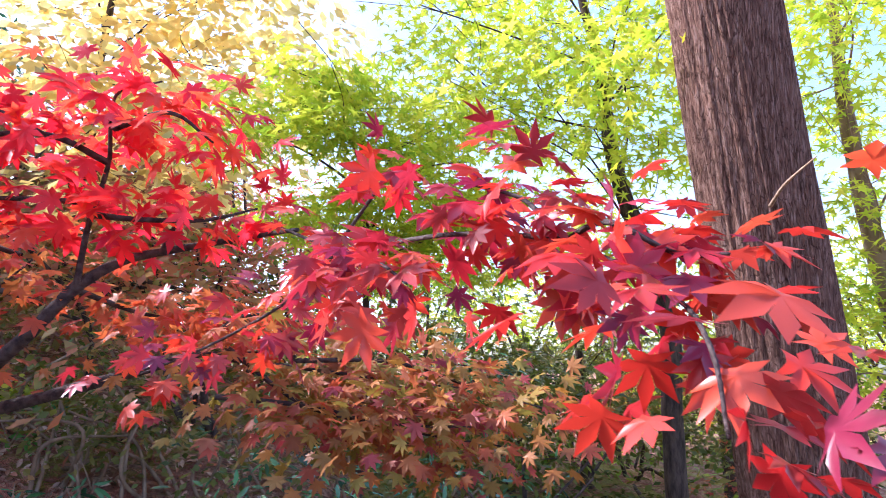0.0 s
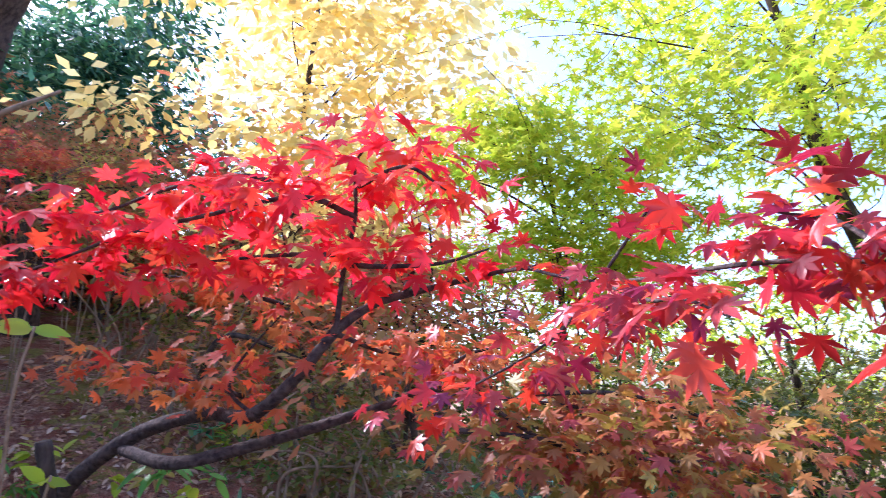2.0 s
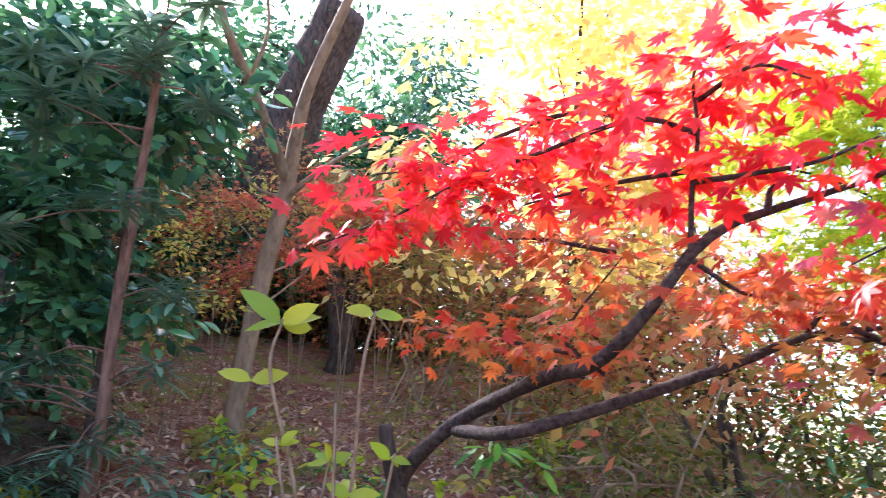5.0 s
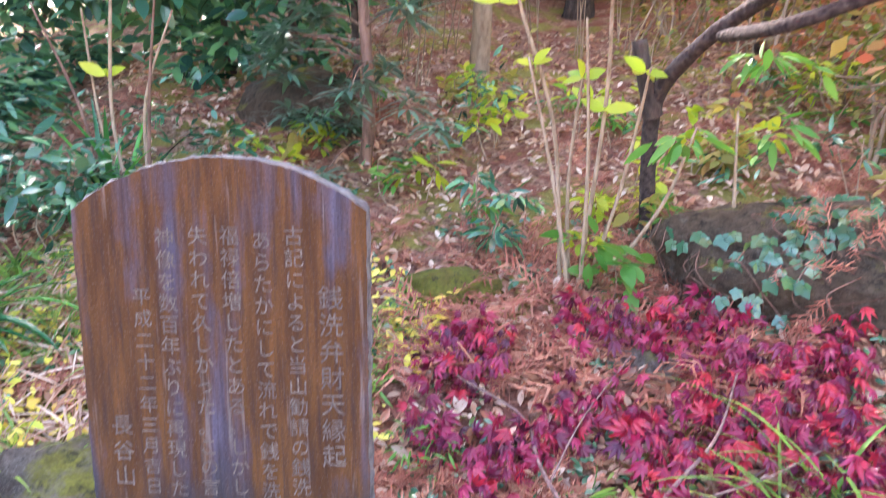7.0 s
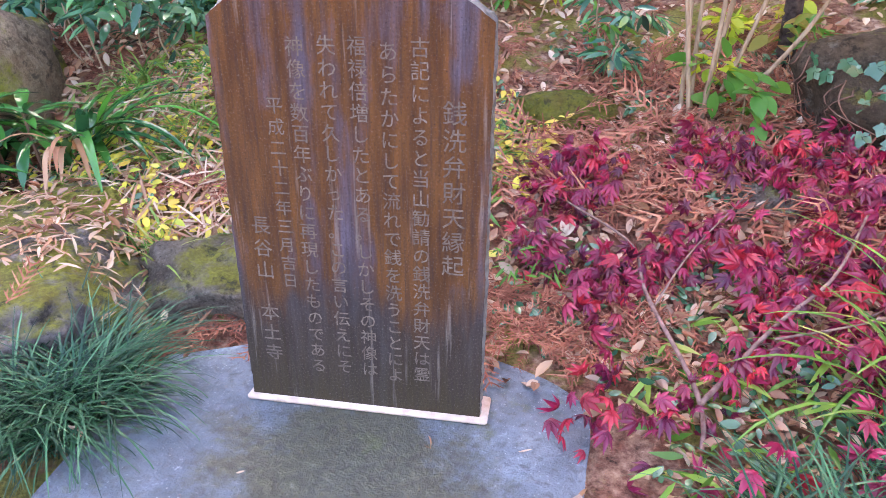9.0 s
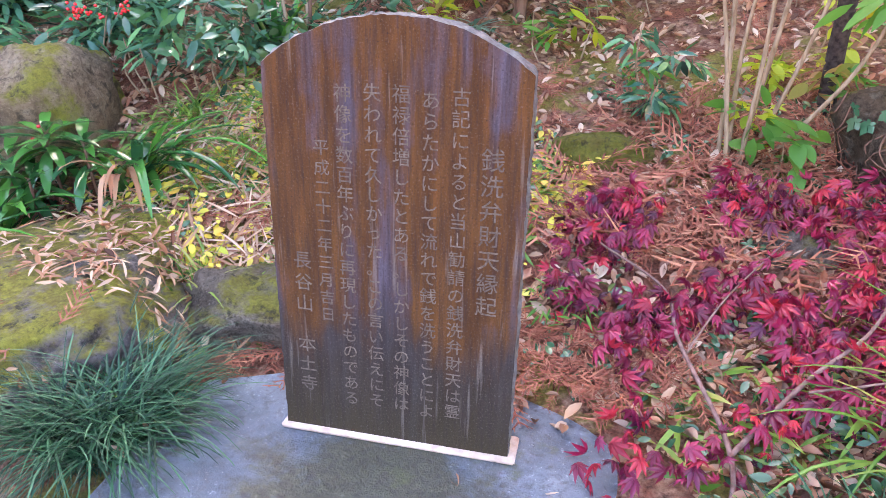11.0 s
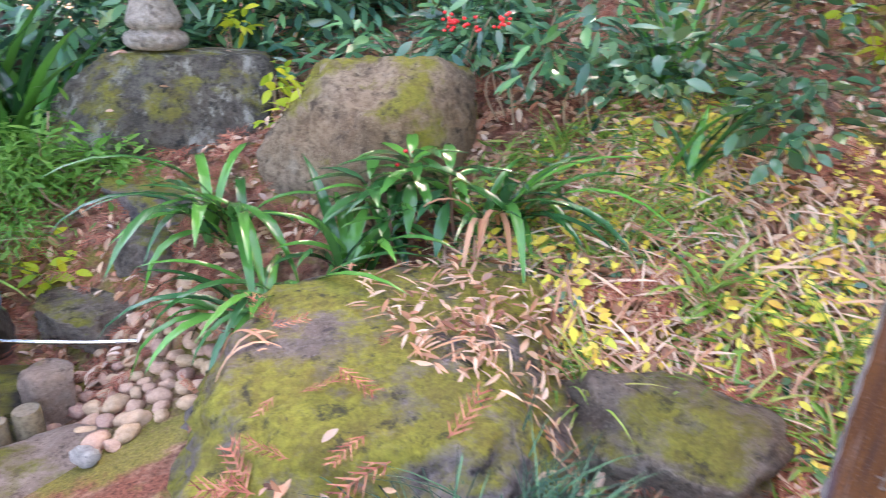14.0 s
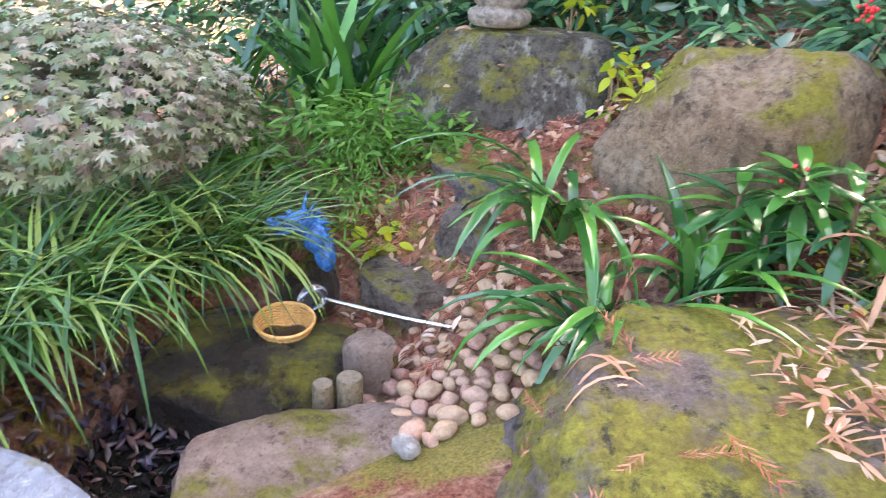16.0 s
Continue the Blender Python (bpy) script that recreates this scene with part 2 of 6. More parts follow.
def stone_material(name, low, high, moss=0.5, seed=0.0, wet=False, mottle=0.7, lichen=0.2, moss_colour=((0.11, 0.105, 0.02), (0.40, 0.38, 0.06))):
    s = Nodes(name)
    a = s.noise(3.5, 8, 0.62, seed=seed); b = s.noise(28, 6, 0.6, seed=seed + 3)
    base = s.ramp(a, [(0.3, low), (0.55, high), (0.75, tuple(0.72 * c for c in high))])
    base = s.mix(s.ramp(b, [(0.42, (0, 0, 0)), (0.66, (mottle, mottle, mottle))]), base, tuple(0.5 * c for c in low), "MIX")
    base = s.mix(s.ramp(s.noise(1.7, 5, 0.6, seed=seed + 11), [(0.42, (0, 0, 0)), (0.64, (0.6 * mottle, 0.6 * mottle, 0.6 * mottle))]), base, tuple(0.8 * c * k for c, k in zip(high, (1.0, 0.72, 0.5))))
    pale = s.ramp(s.noise(9, 6, 0.7, (1, 1, 0.35) if lichen > 0.3 else None, seed + 8), [(0.60 - 0.1 * lichen, (0, 0, 0)), (0.68 - 0.1 * lichen, (1, 1, 1))])
    base = s.mix(s.math("MULTIPLY", pale, lichen), base, (0.48, 0.46, 0.40))
    up = s.node("SeparateXYZ", Vector=s.t.nodes.new("ShaderNodeNewGeometry").outputs["Normal"]).outputs[2]
    m = s.math("ADD", s.math("MULTIPLY", up, 0.16), s.noise(3.4, 9, 0.68, seed=seed + 5))
    mm = s.ramp(m, [(1.0 - moss * 0.55 - 0.11, (0, 0, 0)), (1.0 - moss * 0.55, (0.95, 0.95, 0.95))])
    grit = s.noise(95, 5, 0.75, seed=seed + 2)
    base = s.mix(s.ramp(grit, [(0.30, (0.75, 0.75, 0.75)), (0.46, (0, 0, 0))]), base, tuple(0.35 * c for c in low))
    base = s.mix(s.ramp(grit, [(0.56, (0, 0, 0)), (0.70, (0.6, 0.6, 0.6))]), base, tuple(min(0.8, 1.35 * c) for c in high))
    green = s.ramp(s.noise(48, 9, 0.75, seed=seed), [(0.28, moss_colour[0]), (0.72, moss_colour[1])])
    green = s.mix(s.ramp(s.noise(7, 7, 0.7, seed=seed + 6), [(0.45, (0, 0, 0)), (0.65, (0.6, 0.6, 0.6))]), green, (0.16, 0.10, 0.035))
    col = s.mix(mm, base, green)
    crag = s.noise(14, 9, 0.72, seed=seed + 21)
    # Crevice shade put into the colour wherever the crag bump dips.
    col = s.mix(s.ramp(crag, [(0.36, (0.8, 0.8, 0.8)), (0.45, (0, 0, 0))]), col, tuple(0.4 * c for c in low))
    s.bump(s.math("ADD", s.math("MULTIPLY", crag, 0.9), s.math("MULTIPLY", s.noise(60, 8, 0.78), 0.6)), 1.0, 0.08)
    rough = s.ramp(a, [(0.4, (0.2, 0.2, 0.2)), (0.7, (0.5, 0.5, 0.5))]) if wet else 0.85
    return s.done(col, rough, 0.5 if wet else 0.25)


def bark_material(name, dark, light, scale=30, stretch=(1, 1, 0.12), seed=0.0, depth=0.02):
    s = Nodes(name)
    a = s.noise(scale, 6, 0.6, stretch, seed); b = s.noise(scale * 0.2, 5, 0.6, None, seed + 2)
    col = s.ramp(a, [(0.35, dark), (0.6, light)])
    col = s.mix(s.math("MULTIPLY", b, 0.6), col, tuple(0.6 * c for c in dark))
    s.bump(a, 0.8, depth)
    return s.done(col, 0.85, 0.2)


def litter_material():
    s = Nodes("leaf_litter_soil")
    a = s.noise(2.2, 8, 0.65); b = s.noise(26, 7, 0.68); c = s.noise(90, 5, 0.7, seed=4)
    soil = s.ramp(b, [(0.34, (0.025, 0.012, 0.008)), (0.46, (0.24, 0.115, 0.08)), (0.60, (0.46, 0.27, 0.19)), (0.75, (0.62, 0.45, 0.33))])
    red = s.ramp(c, [(0.35, (0.09, 0.03, 0.02)), (0.65, (0.36, 0.13, 0.085))])
    soil = s.mix(s.ramp(s.noise(5, 6, 0.6, seed=9), [(0.45, (0, 0, 0)), (0.6, (1, 1, 1))]), soil, red)
    moss = s.ramp(c, [(0.3, (0.09, 0.085, 0.018)), (0.7, (0.34, 0.30, 0.06))])
    col = s.mix(s.ramp(a, [(0.51, (0, 0, 0)), (0.58, (0.85, 0.85, 0.85))]), soil, moss)
    s.bump(s.math("ADD", b, c), 1.0, 0.02)
    return s.done(col, 0.9, 0.2)


M_GROUND = litter_material()
M_ROCK_MOSSY = stone_material("mossy_garden_rock", (0.075, 0.065, 0.075), (0.32, 0.27, 0.265), 0.60, 1.0, moss_colour=((0.12, 0.115, 0.015), (0.52, 0.48, 0.07)))
M_ROCK_TAN = stone_material("tan_brown_boulder", (0.17, 0.12, 0.085), (0.50, 0.37, 0.26), 0.58, 4.0, moss_colour=((0.12, 0.115, 0.015), (0.46, 0.42, 0.06)))
M_ROCK_IVY = stone_material("dark_brown_boulder", (0.05, 0.035, 0.025), (0.17, 0.12, 0.085), 0.46, 16.0)
M_ROCK_GREY = stone_material("grey_brown_rock", (0.10, 0.080, 0.070), (0.36, 0.30, 0.26), 0.50, 6.0)
M_ROCK_PLAIN = stone_material("beige_flat_rock", (0.31, 0.20, 0.155), (0.55, 0.40, 0.325), 0.46, 12.0, mottle=0.35)
M_ROCK_DARK = stone_material("dark_weathered_block", (0.045, 0.045, 0.045), (0.19, 0.17, 0.14), 0.52, 20.0, lichen=0.75)
M_ROCK_WET = stone_material("wet_basin_rock", (0.02, 0.018, 0.016), (0.085, 0.07, 0.06), 0.44, 27.0, wet=True)
M_BARK_MAPLE = bark_material("maple_bark", (0.03, 0.02, 0.022), (0.12, 0.085, 0.078), 40, (1, 1, 1), 1)
M_BARK_PALE = bark_material("pale_smooth_bark", (0.17, 0.11, 0.07), (0.36, 0.25, 0.17), 14, (1, 1, 0.4), 3, 0.006)
M_BARK_DARK = bark_material("dark_bark", (0.03, 0.022, 0.02), (0.13, 0.09, 0.075), 24, (1, 1, 0.3), 5)
M_BARK_RED = bark_material("reddish_bark", (0.10, 0.05, 0.035), (0.27, 0.15, 0.11), 30, (1, 1, 0.2), 8)
M_BARK_STEM = bark_material("mauve_brown_stem", (0.14, 0.07, 0.06), (0.32, 0.19, 0.17), 40, (1, 1, 0.3), 13, 0.003)
M_TWIG = bark_material("dry_twig", (0.22, 0.14, 0.09), (0.45, 0.32, 0.22), 60, (1, 1, 0.2), 11, 0.003)
M_RED = leaf_material("scarlet_maple_leaf", even((0.62, 0.012, 0.03), (0.84, 0.03, 0.035), (0.90, 0.10, 0.035), (0.74, 0.02, 0.05), (0.86, 0.05, 0.06)), 0.30, 0.62, 0.55, 0.08)
# Violet stops: purple undersides, and the sky's sheen put into the colour.
M_RED_NEAR = leaf_material("red_violet_maple_leaf", even((0.50, 0.015, 0.02), (0.68, 0.05, 0.02), (0.30, 0.015, 0.04), (0.74, 0.09, 0.03), (0.22, 0.02, 0.07), (0.60, 0.02, 0.03)), 0.32, 0.42, 0.6, 0.1)
M_WOOD = leaf_material("mid_green_woodland_leaf", even((0.13, 0.26, 0.03), (0.26, 0.40, 0.04), (0.40, 0.46, 0.06), (0.10, 0.20, 0.04), (0.44, 0.34, 0.08)), 0.5, 0.5, 0.3, 0.1)
M_ORANGE = leaf_material("orange_maple_leaf", even((0.64, 0.06, 0.035), (0.74, 0.15, 0.045), (0.66, 0.20, 0.05), (0.50, 0.22, 0.05), (0.58, 0.05, 0.05)), 0.5, 0.5)
M_RUST = leaf_material("rust_olive_maple_leaf", even((0.50, 0.09, 0.04), (0.46, 0.21, 0.04), (0.28, 0.25, 0.04), (0.40, 0.05, 0.07), (0.55, 0.27, 0.05)), 0.5, 0.45)
M_GREEN = leaf_material("lime_green_maple_leaf", even((0.44, 0.60, 0.03), (0.64, 0.70, 0.04), (0.78, 0.74, 0.07), (0.34, 0.54, 0.03)), 0.5, 0.75, 0.4, 0.1)
M_YELLOW = leaf_material("golden_yellow_leaf", even((0.88, 0.68, 0.18), (0.95, 0.84, 0.36), (0.93, 0.76, 0.32), (0.80, 0.58, 0.18)), 0.5, 0.8, 0.4, 0.1)
M_EVERGREEN = leaf_material("dark_evergreen_leaf", even((0.02, 0.07, 0.05), (0.07, 0.19, 0.10), (0.16, 0.36, 0.14), (0.045, 0.15, 0.11), (0.10, 0.30, 0.10)), 0.2, 0.28, 0.7)
M_CRIMSON = leaf_material("crimson_purple_leaf", even((0.06, 0.006, 0.022), (0.30, 0.012, 0.06), (0.50, 0.03, 0.10), (0.12, 0.008, 0.05), (0.62, 0.03, 0.05), (0.24, 0.01, 0.07)), 0.35, 0.22, 0.5)
M_LIME = leaf_material("lime_leaf", even((0.30, 0.45, 0.03), (0.50, 0.58, 0.04), (0.62, 0.60, 0.05), (0.20, 0.40, 0.04)), 0.4, 0.5)
M_STRAP = leaf_material("glossy_strap_leaf", even((0.015, 0.07, 0.025), (0.04, 0.17, 0.035), (0.10, 0.32, 0.05), (0.025, 0.11, 0.05)), 0.15, 0.22, 0.7)
M_BLADE = leaf_material("grass_blade", even((0.05, 0.15, 0.02), (0.16, 0.34, 0.04), (0.32, 0.46, 0.08), (0.09, 0.24, 0.03), (0.46, 0.46, 0.12)), 0.35, 0.35, 0.5)
M_SEDGE = leaf_material("dark_sedge_blade", even((0.012, 0.05, 0.012), (0.05, 0.16, 0.025), (0.10, 0.25, 0.04), (0.24, 0.33, 0.07), (0.02, 0.09, 0.02), (0.03, 0.12, 0.03)), 0.34, 0.18, 0.4)
M_TUFT = leaf_material("blue_green_blade", even((0.004, 0.022, 0.012), (0.012, 0.06, 0.03), (0.07, 0.20, 0.09), (0.008, 0.035, 0.02), (0.02, 0.09, 0.045), (0.12, 0.26, 0.13)), 0.45, 0.12, 0.3)
M_FERN = leaf_material("fresh_fern", even((0.06, 0.20, 0.03), (0.12, 0.32, 0.05), (0.18, 0.36, 0.06)), 0.5, 0.4)
M_DRY = leaf_material("pale_dry_leaf", even((0.42, 0.22, 0.13), (0.66, 0.42, 0.28), (0.78, 0.58, 0.44), (0.36, 0.17, 0.10), (0.58, 0.30, 0.18)), 0.7, 0.3, 0.25, 0.12)
M_LITTER = leaf_material("fallen_leaf", even((0.08, 0.03, 0.02), (0.42, 0.19, 0.10), (0.62, 0.40, 0.26), (0.20, 0.065, 0.04), (0.74, 0.56, 0.43), (0.46, 0.16, 0.08)), 0.65, 0.2, 0.3, 0.12)
M_SPRIG = leaf_material("fallen_cedar_sprig", even((0.10, 0.03, 0.02), (0.48, 0.17, 0.11), (0.30, 0.09, 0.06), (0.60, 0.27, 0.17), (0.18, 0.05, 0.035)), 0.85, 0.15, 0.15)
M_FALLEN_YELLOW = leaf_material("fallen_yellow_leaf", even((0.75, 0.62, 0.06), (0.88, 0.76, 0.16), (0.75, 0.46, 0.08), (0.55, 0.60, 0.08)), 0.5, 0.35, 0.4, 0.1)
M_PINKGREEN = leaf_material("fading_grey_green_maple_leaf", even((0.09, 0.14, 0.05), (0.28, 0.29, 0.17), (0.17, 0.24, 0.10), (0.34, 0.25, 0.19), (0.07, 0.14, 0.05), (0.38, 0.36, 0.27), (0.12, 0.07, 0.06)), 0.4, 0.2)
M_NARROW = leaf_material("narrow_blue_green_leaf", even((0.07, 0.15, 0.10), (0.15, 0.27, 0.17), (0.23, 0.36, 0.22)), 0.3, 0.25, 0.5)
M_IVY = leaf_material("ivy_leaf", even((0.03, 0.10, 0.05), (0.05, 0.14, 0.07), (0.09, 0.18, 0.10), (0.10, 0.16, 0.05)), 0.14, 0.2, 0.7)
M_FARRED = leaf_material("distant_red_maple_leaf", even((0.62, 0.12, 0.07), (0.75, 0.24, 0.09), (0.54, 0.09, 0.10), (0.68, 0.36, 0.12)), 0.6, 0.55)
M_OLIVE = leaf_material("olive_shrub_leaf", even((0.20, 0.20, 0.04), (0.38, 0.32, 0.07), (0.52, 0.36, 0.12), (0.26, 0.30, 0.05), (0.55, 0.30, 0.12)), 0.5, 0.55)
# Brighter copy of the olive leaf, with sunlight put into its colour.
M_SUNLIT_OLIVE = leaf_material("sunlit_tint_olive_leaf", even((0.40, 0.40, 0.07), (0.58, 0.52, 0.10), (0.66, 0.46, 0.14), (0.36, 0.44, 0.06), (0.70, 0.40, 0.20)), 0.5, 0.6, 0.3, 0.1)
M_UNDER = leaf_material("dark_olive_undergrowth_leaf", even((0.06, 0.09, 0.015), (0.14, 0.16, 0.02), (0.22, 0.17, 0.03), (0.09, 0.14, 0.02)), 0.5, 0.4)
M_TAN = leaf_material("tan_orange_autumn_leaf", even((0.40, 0.20, 0.09), (0.50, 0.15, 0.07), (0.30, 0.27, 0.07), (0.46, 0.26, 0.12), (0.50, 0.12, 0.07)), 0.6, 0.5, 0.3, 0.1)
M_WITHERED = leaf_material("withered_orange_brown_leaf", even((0.34, 0.15, 0.08), (0.58, 0.29, 0.17), (0.66, 0.38, 0.25), (0.46, 0.19, 0.11)), 0.6, 0.3, 0.3, 0.2)

# ---------------------------------------------------------------- ground
def build_ground():
    def axis(lo, hi, step, far):
        core = np.arange(lo, hi + 1e-6, step)
        out, s = [], step
        while not out or out[-1] < far:
            s *= 1.35
            out.append((out[-1] if out else 0) + s)
        out = np.array(out)
        return np.concatenate([(lo - out)[::-1], core, hi + out])
    xs, ys = axis(-6.0, 3.0, 0.055, 700), axis(-1.2, 7.5, 0.055, 700)
    v = [(x, y, land_z(x, y)) for y in ys for x in xs]
    a, b = len(xs), len(ys)
    i = np.arange(a * b).reshape(b, a)
    f = np.stack([i[:-1, :-1], i[:-1, 1:], i[1:, 1:], i[1:, :-1]], -1).reshape(-1, 4)
    return tagged(mesh_of("ground", v, f, M_GROUND), "sloping garden soil covered with brown leaf litter and moss", "ground", kind="structure")


build_ground()


# ---------------------------------------------------------------- stones
def rock_mesh(size, seed, power=2.6, rough=0.16, fine=0.035, cuts=5, flat_top=None, faces=7, sheared=()):
    """A boulder: a squared-off ball with broken lumps; size is its full width, depth and height, foot at z = 0."""
    bm = bmesh.new()
    bmesh.ops.create_icosphere(bm, subdivisions=cuts, radius=1.0)
    off = Vector((seed * 7.3, seed * 3.1, seed * 1.7))
    planes = []
    g = random.Random(seed)
    for _ in range(faces):
        d = Vector((g.uniform(-1, 1), g.uniform(-1, 1), g.uniform(-0.3, 1))).normalized()
        planes.append((d, g.uniform(0.72, 0.95)))
    planes += [(Vector(d).normalized(), far) for d, far in sheared]
    for v in bm.verts:
        p = v.co.normalized()
        k = (abs(p.x) ** power + abs(p.y) ** power + abs(p.z) ** power) ** (-1 / power)
        q = p * k
        for d, far in planes:
            over = q.dot(d) - far
            if over > 0:
                q = q - d * over * 0.85
        q = q * (1 + rough * noise.noise(q * 1.4 + off) + rough * 0.5 * noise.noise(q * 3.1 + off) + fine * noise.noise(q * 9 + off) + 0.4 * fine * noise.noise(q * 22 + off))
        if flat_top is not None and q.z > flat_top:
            q.z = flat_top + (q.z - flat_top) * 0.18
        v.co = Vector((q.x * size[0] / 2, q.y * size[1] / 2, (q.z + 1) * size[2] / 2))
    return bm


def rock(name, label, at, size, seed, mat, turn=0, tilt=(0, 0), sink=0.0, **kind):
    ob = part(name, rock_mesh(size, seed, **kind), mat)
    ob.matrix_world = pose(at[0], at[1], at[2] - sink, tilt[0], tilt[1], turn)
    return tagged(ob, label, "rock")


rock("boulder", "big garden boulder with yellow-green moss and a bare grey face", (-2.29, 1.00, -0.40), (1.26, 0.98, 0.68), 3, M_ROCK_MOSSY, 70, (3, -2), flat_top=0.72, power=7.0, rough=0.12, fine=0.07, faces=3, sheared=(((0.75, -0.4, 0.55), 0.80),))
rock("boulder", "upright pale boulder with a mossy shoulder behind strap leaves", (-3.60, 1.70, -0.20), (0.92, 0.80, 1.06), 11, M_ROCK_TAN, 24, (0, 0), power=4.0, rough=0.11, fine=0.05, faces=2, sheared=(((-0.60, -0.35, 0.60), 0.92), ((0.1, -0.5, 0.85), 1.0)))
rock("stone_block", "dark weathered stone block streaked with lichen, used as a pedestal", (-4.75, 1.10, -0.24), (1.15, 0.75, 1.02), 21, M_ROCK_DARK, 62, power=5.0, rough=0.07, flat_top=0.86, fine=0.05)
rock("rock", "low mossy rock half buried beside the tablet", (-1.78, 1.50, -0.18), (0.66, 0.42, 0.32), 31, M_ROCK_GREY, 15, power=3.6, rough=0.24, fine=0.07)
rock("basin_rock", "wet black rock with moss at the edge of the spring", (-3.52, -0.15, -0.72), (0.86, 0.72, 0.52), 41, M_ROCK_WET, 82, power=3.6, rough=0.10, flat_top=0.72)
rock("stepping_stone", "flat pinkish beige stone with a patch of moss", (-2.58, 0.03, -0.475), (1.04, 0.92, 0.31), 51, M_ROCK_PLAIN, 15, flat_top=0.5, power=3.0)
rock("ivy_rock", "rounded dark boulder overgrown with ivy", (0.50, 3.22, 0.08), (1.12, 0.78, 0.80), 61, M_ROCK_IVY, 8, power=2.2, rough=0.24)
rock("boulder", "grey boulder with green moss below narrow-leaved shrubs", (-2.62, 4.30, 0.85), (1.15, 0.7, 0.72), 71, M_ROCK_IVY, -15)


# ---------------------------------------------------------------- tablet
T_TURN, T_LEAN = 19, -2
T_W, T_SIDE, T_TOP, T_D = 0.655, 1.02, 1.137, 0.085
TABLET = pose(-0.906, 1.219, -0.047, T_LEAN, 0, T_TURN)


def tablet_material():
    s = Nodes("rust_streaked_slate")
    fine = s.noise(70, 6, 0.7, (1, 1, 0.06), 2); runs = s.noise(30, 7, 0.7, (1, 1, 0.10), 4); wide = s.noise(11, 6, 0.62, (1, 1, 0.11), 5)
    cloud = s.noise(3.2, 5, 0.6, (1, 1, 0.9), 9)
    slate = s.ramp(s.noise(26, 5, 0.6, (1, 1, 0.12)), [(0.3, (0.045, 0.034, 0.046)), (0.7, (0.105, 0.082, 0.112))])
    rust = s.ramp(s.noise(30, 5, 0.6, (1, 1, 0.12), 3), [(0.3, (0.052, 0.020, 0.008)), (0.7, (0.125, 0.050, 0.015))])
    low = s.node("SeparateXYZ", Vector=s.co).outputs[2]
    patch = s.math("ADD", s.math("MULTIPLY", wide, 0.9), s.math("MULTIPLY", cloud, 0.5))
    col = s.mix(s.ramp(patch, [(0.56, (0, 0, 0)), (0.70, (0.95, 0.95, 0.95))]), slate, rust)
    # below a ragged line the rust has washed off to bare blue-grey slate, browner at the foot
    edge = s.math("ADD", low, s.math("ADD", s.math("MULTIPLY", s.math("SUBTRACT", wide, 0.5), 0.55), s.math("MULTIPLY", s.math("SUBTRACT", cloud, 0.5), 0.25)))
    bare = s.mix(s.ramp(runs, [(0.35, (0, 0, 0)), (0.65, (1, 1, 1))]), (0.022, 0.017, 0.016), (0.050, 0.042, 0.045))
    bare = s.mix(s.ramp(low, [(0.02, (0.85, 0.85, 0.85)), (0.30, (0, 0, 0))]), bare, (0.040, 0.031, 0.018))
    col = s.mix(s.ramp(edge, [(0.28, (0.9, 0.9, 0.9)), (0.40, (0, 0, 0))]), col, bare)
    col = s.mix(s.ramp(fine, [(0.48, (0, 0, 0)), (0.64, (0.6, 0.6, 0.6))]), col, (0.035, 0.022, 0.022))
    col = s.mix(s.ramp(s.noise(42, 4, 0.6, (1, 1, 0.05), 21), [(0.62, (0, 0, 0)), (0.70, (0.4, 0.4, 0.4))]), col, (0.22, 0.175, 0.16))
    speck = s.noise(170, 4, 0.7, None, 13)
    col = s.mix(s.ramp(speck, [(0.57, (0, 0, 0)), (0.68, (0.3, 0.3, 0.3))]), col, (0.20, 0.16, 0.15))
    col = s.mix(s.ramp(speck, [(0.32, (0.7, 0.7, 0.7)), (0.44, (0, 0, 0))]), col, (0.022, 0.016, 0.018))
    s.bump(s.math("ADD", speck, s.noise(50, 5, 0.7)), 0.6, 0.006)
    return s.done(col, 0.88, 0.1)


M_TABLET = tablet_material()
s_ = Nodes("rough_split_stone")
M_SPLIT = (s_.bump(s_.noise(55, 7, 0.75), 1.0, 0.02), s_.done(s_.ramp(s_.noise(24, 6, 0.7), [(0.3, (0.10, 0.085, 0.085)), (0.7, (0.32, 0.29, 0.28))]), 0.9, 0.2))[1]
s_ = Nodes("pink_white_mortar")
M_MORTAR = s_.done(s_.ramp(s_.noise(40, 5), [(0.3, (0.48, 0.32, 0.26)), (0.7, (0.66, 0.50, 0.44))]), 0.9, 0.2)
s_ = Nodes("carved_pale_letters")
M_CARVED = s_.done(s_.mix(s_.math("MULTIPLY", s_.t.nodes.new("ShaderNodeObjectInfo").outputs["Random"], 0.6), s_.ramp(s_.noise(75, 5, 0.75), [(0.38, (0.075, 0.05, 0.042)), (0.62, (0.18, 0.14, 0.118))]), (0.08, 0.058, 0.052)), 0.9, 0.2)


